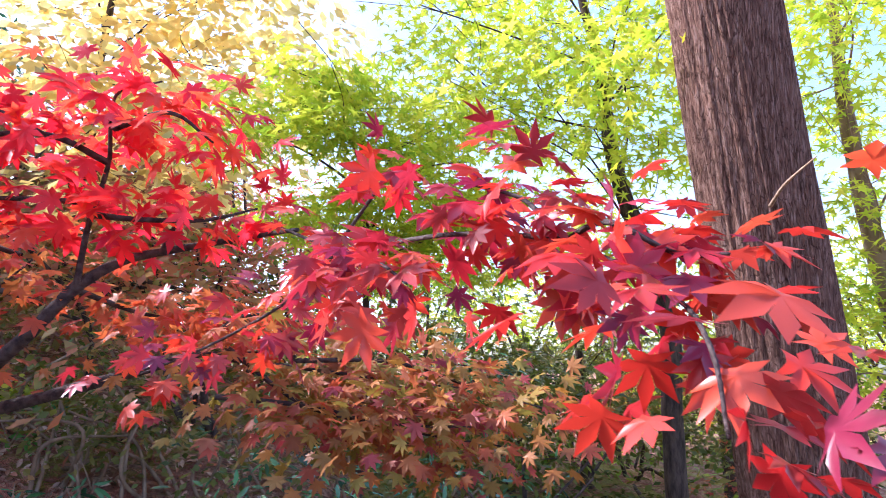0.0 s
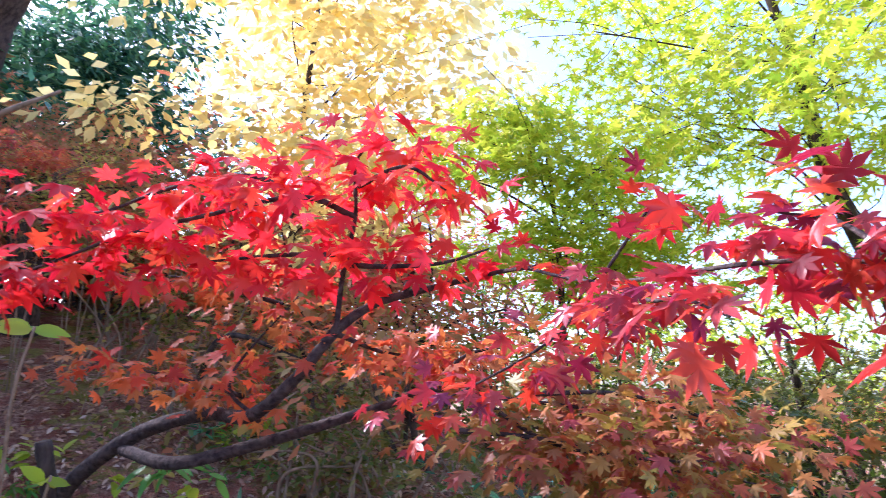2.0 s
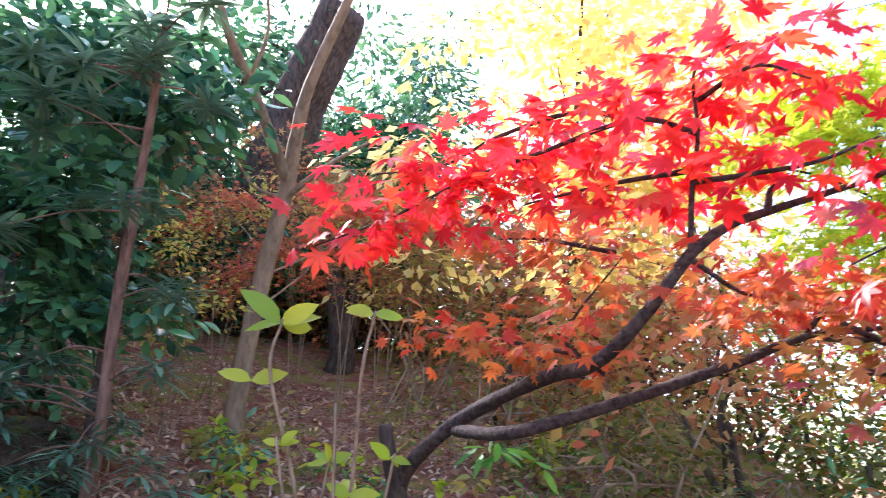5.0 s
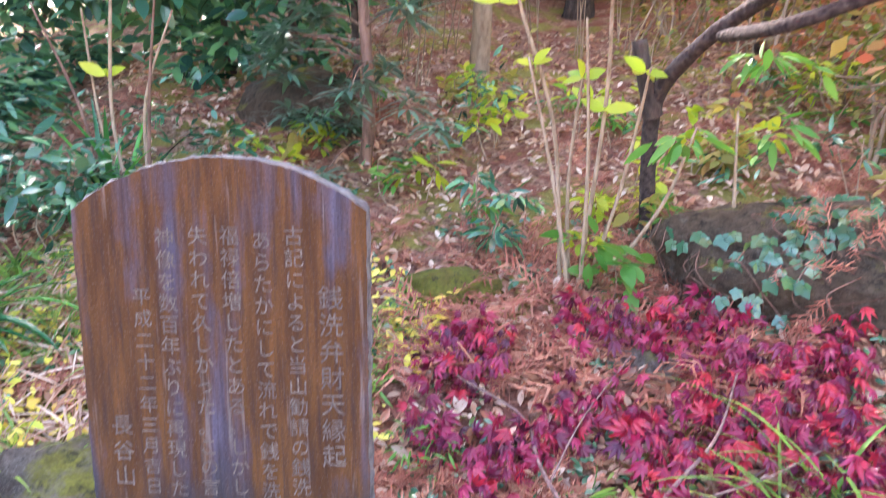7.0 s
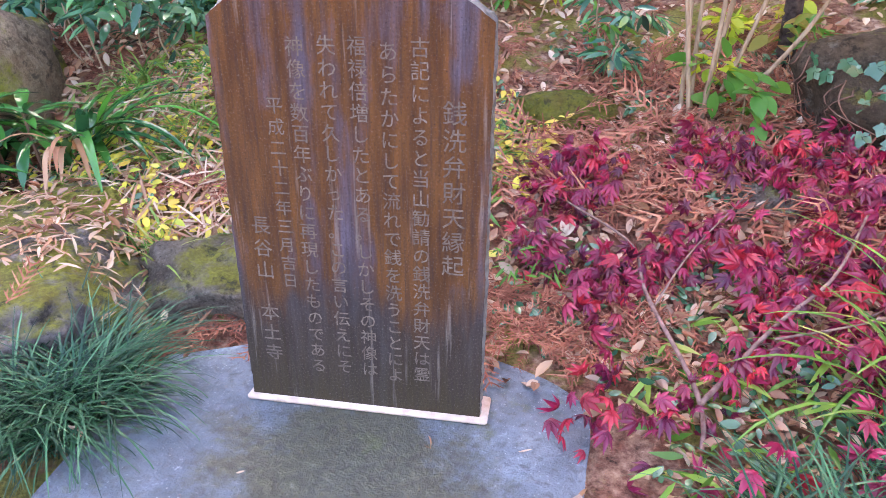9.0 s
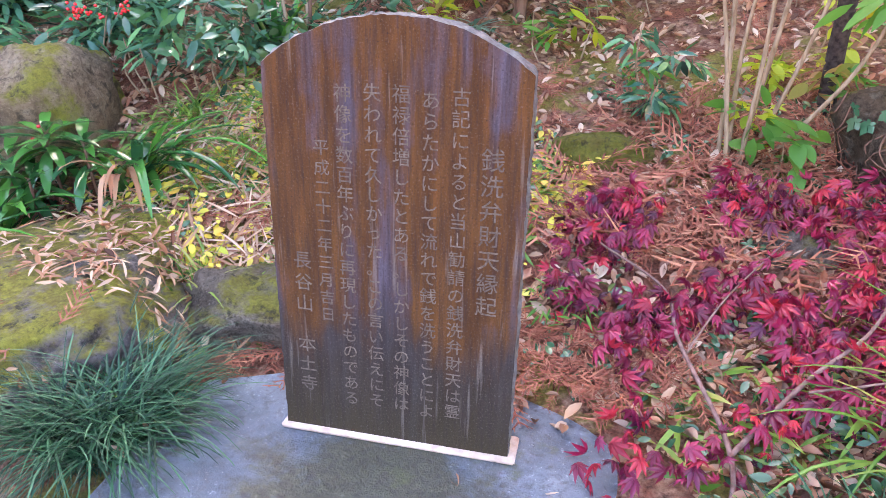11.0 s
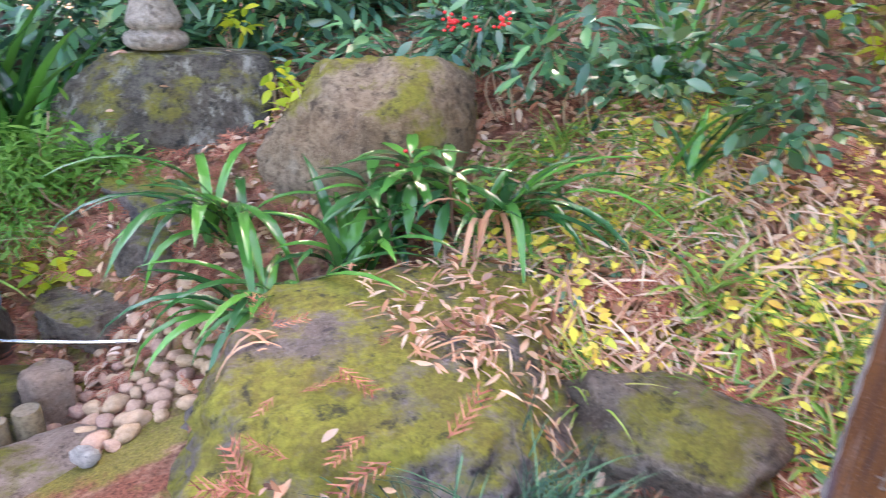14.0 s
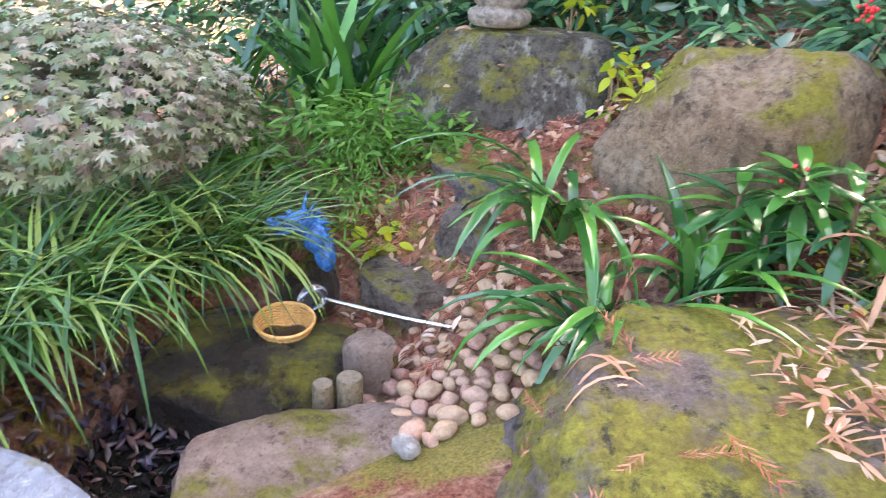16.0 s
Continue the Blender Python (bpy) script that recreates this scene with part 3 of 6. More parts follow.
def build_tablet():
    tab = thing("stone_tablet", "rust-streaked slate tablet with an arched top and carved Japanese columns", "stone tablet")
    tab.matrix_world = TABLET
    half, n = T_W / 2, 40
    rise = T_TOP - T_SIDE
    r = (half * half + rise * rise) / (2 * rise)
    line = [(-half + 0.004 - 0.005 * z, z) for z in np.linspace(0, 0.98, 50)]
    a0 = math.asin(half / r)
    line += [(r * math.sin(a), T_TOP - r + r * math.cos(a)) for a in np.linspace(-a0, a0, 2 * n)]
    line += [(half - 0.004 + 0.005 * z, z) for z in np.linspace(0.98, 0, 50)]
    line = [(x + 0.0035 * noise.noise((x * 25, z * 25, 1)) + 0.002 * noise.noise((x * 90, z * 90, 1)), z if z == 0 else z + 0.003 * noise.noise((x * 40, z * 40, 6)) + 0.002 * noise.noise((x * 110, z * 110, 6))) for x, z in line]
    bm = bmesh.new()
    front = [bm.verts.new((x, 0, z)) for x, z in line]
    bm.faces.new(front)
    body = part("face", bm, M_TABLET, tab, smooth=False)
    # broken rim and back
    g = random.Random(4)
    v, f, m = [], [], len(line)
    rows = 7
    for k in range(rows):
        d = T_D * k / (rows - 1)
        for x, z in line:
            jag = 0.0 if k == 0 else 0.007 * noise.noise((x * 30, d * 60, z * 30)) + 0.004 * noise.noise((x * 80, d * 120, z * 80)) + (0.005 if k == 1 else 0.003)
            s = 1 + (jag - 0.006 * k / rows) / 0.33
            v.append((x * s, d + 0.0005, 0.0 if z == 0 else z + jag * 0.8))
    for k in range(rows - 1):
        for i in range(m - 1):
            a = k * m + i
            f.append((a, a + m, a + m + 1, a + 1))
    f.append(list(range((rows - 1) * m, rows * m))[::-1])
    mesh_of("rim", v, f, M_SPLIT, tab, False, "rough split pale grey edge and back")
    # mortar bed
    bm = bmesh.new()
    bmesh.ops.create_cube(bm, size=1, matrix=Matrix.Translation((0.004, T_D / 2, -0.004)) @ Matrix.Diagonal((T_W + 0.028, T_D + 0.03, 0.016, 1)))
    bmesh.ops.bevel(bm, geom=bm.edges[:], offset=0.004, segments=2, affect="EDGES")
    for q in bm.verts:
        q.co.y += 0.004 * noise.noise((q.co.x * 30, 0, 1)); q.co.x += 0.003 * noise.noise((q.co.z * 90, q.co.y * 20, 3))
    part("mortar_bed", bm, M_MORTAR, tab, "thin line of pinkish white mortar")
    # carved columns, right to left: text, middle, top, letter height, letter pitch
    cols = (("銭洗弁財天縁起", 0.245, 0.85, 0.058, 0.0625), ("古記によると当山勧請の銭洗弁財天は霊", 0.166, 0.985, 0.046, 0.0495),
            ("あらたかにして流れで銭を洗うことによ", 0.094, 0.975, 0.046, 0.0495), ("福禄倍増したとある。しかしその神像は", 0.023, 0.985, 0.046, 0.0495),
            ("失われて久しかった。この言い伝えにそ", -0.048, 0.985, 0.046, 0.0495), ("神像を数百年ぶりに再現したものである", -0.122, 0.98, 0.046, 0.0495),
            ("平成二十二年三月吉日", -0.182, 0.845, 0.043, 0.0505), ("長谷山　本土寺", -0.248, 0.545, 0.052, 0.0625))
    for text, u, top, high, pitch in cols:
        for i, ch in enumerate(text):
            if ch == "　":
                continue
            cu = bpy.data.curves.new("letter", "FONT")
            cu.body, cu.size, cu.align_x, cu.resolution_u, cu.extrude = ch, high, "CENTER", 2, 0.0006
            tmp = bpy.data.objects.new("letter", cu)
            me = bpy.data.meshes.new_from_object(tmp)
            zz = top - i * pitch - high * 0.82
            vs = [(u + q.co.x, -0.0012 - q.co.z, zz + q.co.y) for q in me.vertices]
            mesh_of("letter", vs, [list(q.vertices) for q in me.polygons], M_CARVED, tab, False)
            bpy.data.objects.remove(tmp); bpy.data.curves.remove(cu); bpy.data.meshes.remove(me)


build_tablet()


def pave_material():
    """Blue-grey slate paving with pits, pale specks and a damp olive stain before the tablet."""
    s = Nodes("blue_grey_slate_paving")
    a = s.noise(4, 7, 0.65, seed=33); b = s.noise(34, 7, 0.7, seed=5); c = s.noise(130, 4, 0.7, seed=8)
    col = s.ramp(a, [(0.3, (0.085, 0.095, 0.115)), (0.5, (0.165, 0.185, 0.225)), (0.72, (0.27, 0.30, 0.355))])
    col = s.mix(s.ramp(b, [(0.36, (0.8, 0.8, 0.8)), (0.50, (0, 0, 0))]), col, (0.09, 0.085, 0.10))
    col = s.mix(s.ramp(b, [(0.60, (0, 0, 0)), (0.70, (0.6, 0.6, 0.6))]), col, (0.50, 0.53, 0.60))
    col = s.mix(s.ramp(c, [(0.64, (0, 0, 0)), (0.70, (0.8, 0.8, 0.8))]), col, (0.62, 0.62, 0.62))
    m = s.t.nodes.new("ShaderNodeMapping")
    m.inputs["Location"].default_value = (0.80, -0.98, 0.0)
    m.vector_type = "POINT"
    s.link(s.co, m.inputs[0])
    far = s.node("VectorMath", Vector=m.outputs[0])
    far.operation = "LENGTH"
    reach = s.math("ADD", far.outputs["Value"], s.math("MULTIPLY", s.math("SUBTRACT", s.noise(7, 7, 0.7, seed=2), 0.5), 0.75))
    damp = s.ramp(reach, [(0.26, (0.85, 0.85, 0.85)), (0.42, (0, 0, 0))])
    stain = s.ramp(b, [(0.3, (0.045, 0.036, 0.022)), (0.6, (0.12, 0.10, 0.05)), (0.75, (0.18, 0.16, 0.10))])
    col = s.mix(damp, col, stain)
    moss = s.ramp(s.noise(6, 7, 0.7, seed=14), [(0.58, (0, 0, 0)), (0.68, (0.6, 0.6, 0.6))])
    col = s.mix(moss, col, (0.13, 0.13, 0.05))
    s.bump(s.math("ADD", s.math("MULTIPLY", a, 0.6), s.math("ADD", b, s.math("MULTIPLY", c, 0.4))), 0.8, 0.02)
    return s.done(col, s.ramp(b, [(0.3, (0.35, 0.35, 0.35)), (0.7, (0.7, 0.7, 0.7))]), 0.4)


M_PAVE = pave_material()


def slab(name, label, outline, z, thick, mat, lump=0.006):
    """A flat paving stone from a few outline corners, with worn edges."""
    bm = bmesh.new()
    pts = curve_points(list(outline) + [outline[0]], 48)[:-1]
    vs = [bm.verts.new((x + 0.012 * noise.noise((x * 9, y * 9, z)), y + 0.012 * noise.noise((x * 9, y * 9, z + 5)), z - thick)) for x, y in pts]
    face = bm.faces.new(vs)
    bmesh.ops.recalc_face_normals(bm, faces=[face])
    top = bmesh.ops.extrude_face_region(bm, geom=[face])
    up = [q for q in top["geom"] if isinstance(q, bmesh.types.BMVert)]
    bmesh.ops.translate(bm, verts=up, vec=(0, 0, thick))
    lid = [q for q in top["geom"] if isinstance(q, bmesh.types.BMFace)]
    inner = bmesh.ops.inset_region(bm, faces=lid, thickness=0.02, depth=0.008)
    bmesh.ops.recalc_face_normals(bm, faces=bm.faces[:])
    return tagged(part(name, bm, mat, smooth=False), label, "stone slab")


slab("paving_slab", "worn blue-grey stone slab under the tablet", ((-1.58, 1.14), (-1.18, 1.50), (-0.78, 1.70), (-0.42, 1.74), (-0.32, 1.40), (-0.24, 0.98), (-0.30, 0.50), (-0.70, 0.22), (-1.15, 0.25), (-1.42, 0.62)), -0.052, 0.12, M_PAVE)
slab("paving_slab", "lilac-grey paving stone at the path's edge by the spring", ((-2.78, -0.66), (-2.55, -0.50), (-2.15, -0.55), (-1.75, -1.1), (-2.1, -1.7), (-2.8, -1.6), (-3.05, -1.15)), -0.09, 0.12, M_PAVE)

# ---------------------------------------------------------------- leaves and plants
MAPLE, MAPLE_LOW = star_leaf(7, 0.36, True, 0.16), star_leaf(5, 0.3, False, 0.1)
CURLED = star_leaf(7, 0.42, True, 0.75)
FAR_LEAF = blade_leaf(0.34, 2, 0.08, 0.15)
BROAD, LANCE, NARROW, TINY = blade_leaf(0.46, 5, 0.10, 0.18), blade_leaf(0.26, 4), blade_leaf(0.15, 3, 0.05, 0.25), blade_leaf(0.55, 2, 0.05, 0.1)


def scattered(name, template, pos, way, face, size, mat, parent, single=0, label="", bend=None):
    """Leaves under a plant: the first few as parts of their own on one mesh, the rest joined."""
    pos, way, face, size = (np.asarray(q, float) for q in (pos, way, face, size))
    single = min(single, len(pos))
    if single:
        me = bpy.data.meshes.new(name)
        me.from_pydata(template[0].tolist(), [], template[1].tolist())
        me.polygons.foreach_set("use_smooth", np.full(len(me.polygons), True))
        me.materials.append(mat)
        y = unit(way[:single]); x = unit(np.cross(y, face[:single])); z = np.cross(x, y)
        base = parent.matrix_world.inverted() if parent else Matrix()
        for i in range(single):
            ob = new(name, me)
            s = size[i]
            ob.matrix_basis = Matrix(((x[i][0] * s, y[i][0] * s, z[i][0] * s, pos[i][0]), (x[i][1] * s, y[i][1] * s, z[i][1] * s, pos[i][1]), (x[i][2] * s, y[i][2] * s, z[i][2] * s, pos[i][2]), (0, 0, 0, 1)))
            ob.parent = parent
    if len(pos) > single:
        v, f = spread(template, pos[single:], way[single:], face[single:], size[single:], None if bend is None else bend[single:])
        ob = mesh_of("foliage", v, f, mat, parent, label=label)
        tagged(ob, kind="stuff")
        return ob


def along(line, n, out, g, flat=0.5, start=0.15):
    """Points scattered about a twig: n of them, up to `out` away, flattened in height."""
    c = curve_points(line, 60)
    i = g.integers(int(60 * start), 60, n)
    off = g.normal(0, 1, (n, 3)) * out * np.array([1, 1, flat])
    return c[i] + off, c[i]


def twig_leaves(line, n, out, size, g, droop=0.5, flat=0.5, start=0.15, front=-0.55, loose=0.42):
    """Pose of leaves that hang outwards about a twig."""
    p, c = along(line, n, out, g, flat, start)
    way = unit(p - c + g.normal(0, 0.02, p.shape)) + np.array([0, 0, -droop]) + g.normal(0, 0.3, p.shape)
    face = np.array([0, front, 0.75]) + g.normal(0, loose, p.shape)
    return p, way, face, size * g.uniform(0.7, 1.2, n)


def stacked(sets):
    return [np.concatenate(q) for q in zip(*sets)]


def clumps(centres, radius, n, size, g, flat=0.45, droop=0.35, tight=0.55):
    """Leaves in uneven layered clumps about the given centres."""
    out = []
    for c in centres:
        k = max(3, int(9 * radius))
        sub = np.asarray(c) + g.normal(0, 1, (k, 3)) * radius * np.array([0.6, 0.6, 0.5])
        m = n // k
        for q in sub:
            off = g.normal(0, 1, (m, 3)) * radius * tight * np.array([0.62, 0.62, flat * 0.5])
            off[:, 2] -= 0.25 * (off[:, 0] ** 2 + off[:, 1] ** 2) / radius
            way = unit(off * np.array([1, 1, 0.3]) + 1e-4) + np.array([0, 0, -droop]) + g.normal(0, 0.35, (m, 3))
            face = np.array([0, 0, 1.0]) + g.normal(0, 0.45, (m, 3))
            out.append((q + off, way, face, size * g.uniform(0.65, 1.2, m)))
    return stacked(out)


def build_maple():
    g = np.random.default_rng(11)
    tree = thing("maple_tree", "leaning Japanese maple with scarlet upper leaves and orange lower sprays", "tree")
    limb("trunk", [(-0.12, 3.56, 0.55), (-0.13, 3.45, 0.95), (-0.10, 3.28, 1.28), (0.07, 3.07, 1.48), (0.26, 2.85, 1.60), (0.44, 2.40, 1.66), (0.54, 2.0, 1.66), (0.64, 1.80, 1.77), (0.73, 1.71, 1.90), (0.83, 1.69, 1.98), (0.94, 1.67, 2.02), (1.17, 1.55, 2.08), (1.11, 1.20, 2.03)], [0.042, 0.038, 0.036, 0.033, 0.030, 0.026, 0.022, 0.018, 0.016, 0.013, 0.011, 0.007, 0.005], M_BARK_MAPLE, tree, 12, 110, 0.05, 1)
    limb("stub", [(-0.11, 3.30, 1.20), (-0.16, 3.24, 1.40), (-0.185, 3.22, 1.53)], [0.05, 0.036, 0.034], M_BARK_DARK, tree, 10, 10, 0.06, 2, "dark cut branch stub")
    limb("branch", [(0.15, 2.98, 1.50), (0.34, 2.55, 1.48), (0.63, 2.33, 1.56), (1.0, 2.09, 1.69), (1.12, 1.94, 1.74), (1.3, 1.80, 1.75)], [0.027, 0.025, 0.021, 0.016, 0.012, 0.006], M_BARK_MAPLE, tree, 10, 50, 0.05, 3)
    limb("spur", [(0.93, 1.67, 2.01), (0.935, 1.655, 2.06), (0.95, 1.65, 2.085)], [0.012, 0.009, 0.005], M_BARK_MAPLE, tree, 8, 8)
    red = [[(0.73, 1.69, 1.91), (0.74, 1.67, 2.07), (0.77, 1.67, 2.24), (0.76, 1.62, 2.41), (0.86, 1.56, 2.46)],
           [(0.77, 1.67, 2.24), (0.61, 1.69, 2.29), (0.38, 1.79, 2.24), (0.13, 1.86, 2.16), (-0.08, 1.91, 2.06), (-0.3, 1.92, 1.97)],
           [(0.61, 1.69, 2.29), (0.46, 1.8, 2.37), (0.24, 1.87, 2.32), (0.07, 1.94, 2.25), (-0.14, 1.97, 2.23)],
           [(0.77, 1.65, 2.33), (0.88, 1.54, 2.37), (0.98, 1.47, 2.29)],
           [(0.74, 1.66, 2.09), (0.85, 1.58, 2.08), (0.99, 1.52, 2.09), (1.11, 1.46, 2.13)],
           [(0.74, 1.65, 2.12), (0.55, 1.75, 2.12), (0.32, 1.87, 2.1)]]
    near = [[(1.11, 1.3, 2.05), (1.04, 0.85, 1.93), (0.97, 0.42, 1.88), (1.0, 0.26, 1.85), (0.97, 0.11, 1.78), (0.90, 0.03, 1.73), (0.85, -0.01, 1.67)],
            [(1.0, 0.26, 1.85), (1.0, 0.32, 1.91), (0.98, 0.39, 1.94)],
            [(1.0, 0.26, 1.85), (0.99, 0.19, 1.86), (1.0, 0.12, 1.82), (0.99, 0.06, 1.81)],
            [(1.04, 0.85, 1.93), (0.94, 0.86, 1.82), (0.85, 1.0, 1.74), (0.76, 1.08, 1.69)],
            [(1.01, 0.81, 1.92), (1.04, 0.7, 2.03), (1.06, 0.68, 2.05)],
            [(1.04, 0.85, 1.93), (0.96, 0.62, 1.86), (0.90, 0.48, 1.84), (0.86, 0.36, 1.80)]]
    orange = [[(0.58, 2.09, 1.64), (0.49, 2.2, 1.78), (0.71, 2.24, 2.08)], [(1.12, 1.94, 1.74), (1.23, 1.89, 1.86), (1.45, 1.89, 1.9)],
              [(0.54, 2.24, 1.72), (0.3, 2.41, 1.79), (0.0, 2.55, 1.85)], [(0.72, 1.7, 1.9), (0.94, 1.9, 1.86), (1.08, 1.95, 1.86)],
              [(0.63, 2.06, 2.02), (0.41, 2.18, 2.1), (0.27, 2.28, 2.13)]]
    rust = [[(1.12, 1.94, 1.74), (1.39, 1.81, 1.71), (1.72, 1.71, 1.67), (2.03, 1.58, 1.64)], [(1.19, 1.86, 1.77), (1.4, 1.69, 1.59), (1.64, 1.51, 1.54), (1.86, 1.45, 1.53)],
            [(1.38, 1.76, 1.73), (1.72, 1.69, 1.73), (2.02, 1.59, 1.64), (2.24, 1.51, 1.58)], [(1.13, 1.75, 1.62), (1.4, 1.64, 1.59), (1.66, 1.59, 1.52), (2.01, 1.44, 1.46)]]
    for k, line in enumerate(red + near + orange + rust):
        limb("twig", line, [0.009, 0.006, 0.0025] if line not in near else [0.004, 0.003, 0.0015], M_BARK_MAPLE, tree, 6, 26, 0.05, k)
    leaves = [twig_leaves(l, n, o, 0.094, g, 0.4, 0.40, front=-0.38, loose=0.36) for l, n, o in zip(red, (85, 150, 115, 55, 40, 52), (0.10, 0.085, 0.10, 0.10, 0.07, 0.09))]
    scattered("leaf", MAPLE, *stacked(leaves), M_RED, tree, 210)
    leaves = [twig_leaves(l, n, o, 0.058, g, 0.55, 0.6, s, -0.05, 0.30) for l, n, o, s in zip(near, (130, 40, 40, 70, 12, 64), (0.045, 0.05, 0.04, 0.06, 0.03, 0.05), (0.03, 0.2, 0.2, 0.1, 0.5, 0.1))]
    scattered("leaf", MAPLE, *stacked(leaves), M_RED_NEAR, tree, 90)
    leaves = [twig_leaves(l, 115, 0.11, 0.070, g, 0.3, 0.35, front=-0.3, loose=0.35) for l in orange]
    scattered("leaf", MAPLE, *stacked(leaves), M_ORANGE, tree, 0, "orange and amber leaves")
    leaves = [twig_leaves(l, 300, 0.15, 0.068, g, 0.3, 0.45, front=-0.2, loose=0.35) for l in rust]
    scattered("leaf", MAPLE, *stacked(leaves), M_RUST, tree, 0, "rust, olive and crimson leaves")


build_maple()


def cedar_material():
    s = Nodes("cedar_bark")
    a = s.noise(26, 5, 0.6, (1, 1, 0.10), 2); b = s.noise(60, 6, 0.65, (1, 1, 0.15), 7)
    m = s.t.nodes.new("ShaderNodeMapping")
    m.inputs["Scale"].default_value = (1, 1, 0.05)
    warp = s.node("TexNoise", Vector=s.co, Scale=5.0, Detail=3.0)
    add = s.t.nodes.new("ShaderNodeMix"); add.data_type = "VECTOR"; add.inputs[0].default_value = 0.035
    s.link(s.co, add.inputs[4]); s.link(warp.outputs["Color"], add.inputs[5]); s.link(add.outputs[1], m.inputs[0])
    v = s.node("TexVoronoi", Vector=m.outputs[0], Scale=80.0)
    v.feature = "DISTANCE_TO_EDGE"
    crack = s.ramp(v.outputs["Distance"], [(0.0, (0.15, 0.15, 0.15)), (0.07, (1, 1, 1))])
    col = s.ramp(b, [(0.3, (0.06, 0.027, 0.021)), (0.5, (0.15, 0.080, 0.060)), (0.72, (0.29, 0.195, 0.165))])
    col = s.mix(crack, (0.05, 0.022, 0.016), col)
    s.bump(s.math("ADD", s.math("MULTIPLY", crack, 0.5), s.math("MULTIPLY", b, 0.8)), 0.9, 0.02)
    return s.done(col, 0.9, 0.15)


def build_cedar():
    """A straight cedar with long ridges of peeling bark."""
    tree = thing("cedar_tree", "tall cedar trunk with deeply furrowed peeling reddish brown bark", "tree")
    foot = (4.46, 1.50); n, k = 170, 220
    z0 = land_z(*foot) - 0.1
    hs = np.linspace(0, 9.0, n)
    v = []
    for h in hs:
        r = 0.335 - 0.010 * h + 0.10 * math.exp(-h / 0.5)
        cx, cy = foot[0] - 0.178 * h, foot[1] + 0.014 * h
        for j in range(k):
            a = 2 * math.pi * j / k
            wob = 0.6 * noise.noise((math.cos(a) * 2, math.sin(a) * 2, h * 0.9))
            ridge = abs(noise.noise((math.cos(a + 0.03 * wob) * 12, math.sin(a + 0.03 * wob) * 12, h * 0.8))) ** 0.6
            fine = noise.noise((math.cos(a) * 26, math.sin(a) * 26, h * 3.0))
            q = r * (1 + 0.10 * ridge + 0.018 * fine - 0.05)
            v.append((cx + q * math.cos(a), cy + q * math.sin(a), z0 + h))
    i = np.arange(n * k).reshape(n, k)
    f = np.stack([i[:-1], np.roll(i[:-1], -1, 1), np.roll(i[1:], -1, 1), i[1:]], -1).reshape(-1, 4)
    mesh_of("trunk", v, f, cedar_material(), tree)
    g = np.random.default_rng(5)
    limb("dead_twig", [(3.72, 1.35, 2.55), (3.62, 1.22, 2.62), (3.5, 1.02, 2.68)], [0.012, 0.008, 0.003], M_TWIG, tree, 6, 10)


build_cedar()


def build_tree(name, label, trunk, radii, mat, leaf_mat, centres, radius, n, size, seed, template=MAPLE_LOW, flat=0.45, roots=None, sides=9, droop=0.35):
    g = np.random.default_rng(seed)
    tree = thing(name, label, "tree")
    limb("trunk", trunk, radii, mat, tree, sides, 36, 0.06, seed)
    c = curve_points(trunk, 30)
    for k, t in enumerate(centres):
        t = np.asarray(t, float)
        d = np.linalg.norm(c - t, axis=1) + 0.9 * np.maximum(0, c[:, 2] - t[2])
        r = c[max(8, int(np.argmin(d)) - 4)]
        w = max(0.012, 0.35 * min(radii))
        mid = (r + t) / 2 + g.normal(0, 0.07, 3) * np.linalg.norm(t - r) + np.array([0, 0, 0.12])
        limb("branch", [r, mid, t], [w, w * 0.6, 0.006], mat, tree, 6, 14, 0.05, k)
        for _ in range(4):
            e = t + g.normal(0, 0.6, 3) * radius * np.array([1, 1, 0.5])
            limb("twig", [mid * 0.4 + t * 0.6, (mid + e) / 2 + np.array([0, 0, 0.06]), e], [w * 0.4, w * 0.25, 0.003], mat, tree, 5, 9, 0.04, k)
    scattered("leaf", template, *clumps(centres, radius, n, size, g, flat, droop), leaf_mat, tree)
    return tree


build_tree("green_maple", "slender maple with dark trunk and lime green autumn leaves", [(5.45, 3.1, -0.1), (5.42, 3.12, 1.35), (5.41, 3.12, 2.19), (4.99, 3.28, 3.45), (5.01, 3.45, 4.53), (5.05, 3.67, 5.27), (5.0, 3.9, 6.5)], [0.10, 0.09, 0.085, 0.07, 0.055, 0.04, 0.02], M_BARK_DARK, M_GREEN,
           [(4.01, 4.37, 4.62), (4.36, 3.6, 4.17), (4.8, 3.04, 4.25), (4.49, 3.73, 4.92), (4.86, 2.95, 4.9), (4.43, 3.05, 3.62), (3.7, 4.5, 5.1), (4.5, 3.3, 5.6), (5.3, 2.6, 5.0), (3.9, 4.1, 5.8), (4.6, 2.9, 3.2), (4.2, 3.9, 3.9)], 0.85, 520, 0.135, 21)
build_tree("green_maple", "young maple with layered fresh green sprays", [(3.3, 4.6, 0.2), (3.2, 4.4, 1.6), (3.0, 4.1, 2.7), (2.8, 3.9, 3.5)], [0.035, 0.03, 0.025, 0.012], M_BARK_DARK, M_GREEN,
           [(2.17, 4.17, 3.35), (2.53, 3.75, 3.4), (2.91, 3.58, 3.27), (2.67, 3.84, 3.62), (3.2, 3.72, 3.06), (4.0, 4.0, 3.5), (3.4, 3.7, 2.7), (2.9, 4.1, 2.8), (3.7, 4.3, 3.0)], 0.5, 560, 0.12, 22)
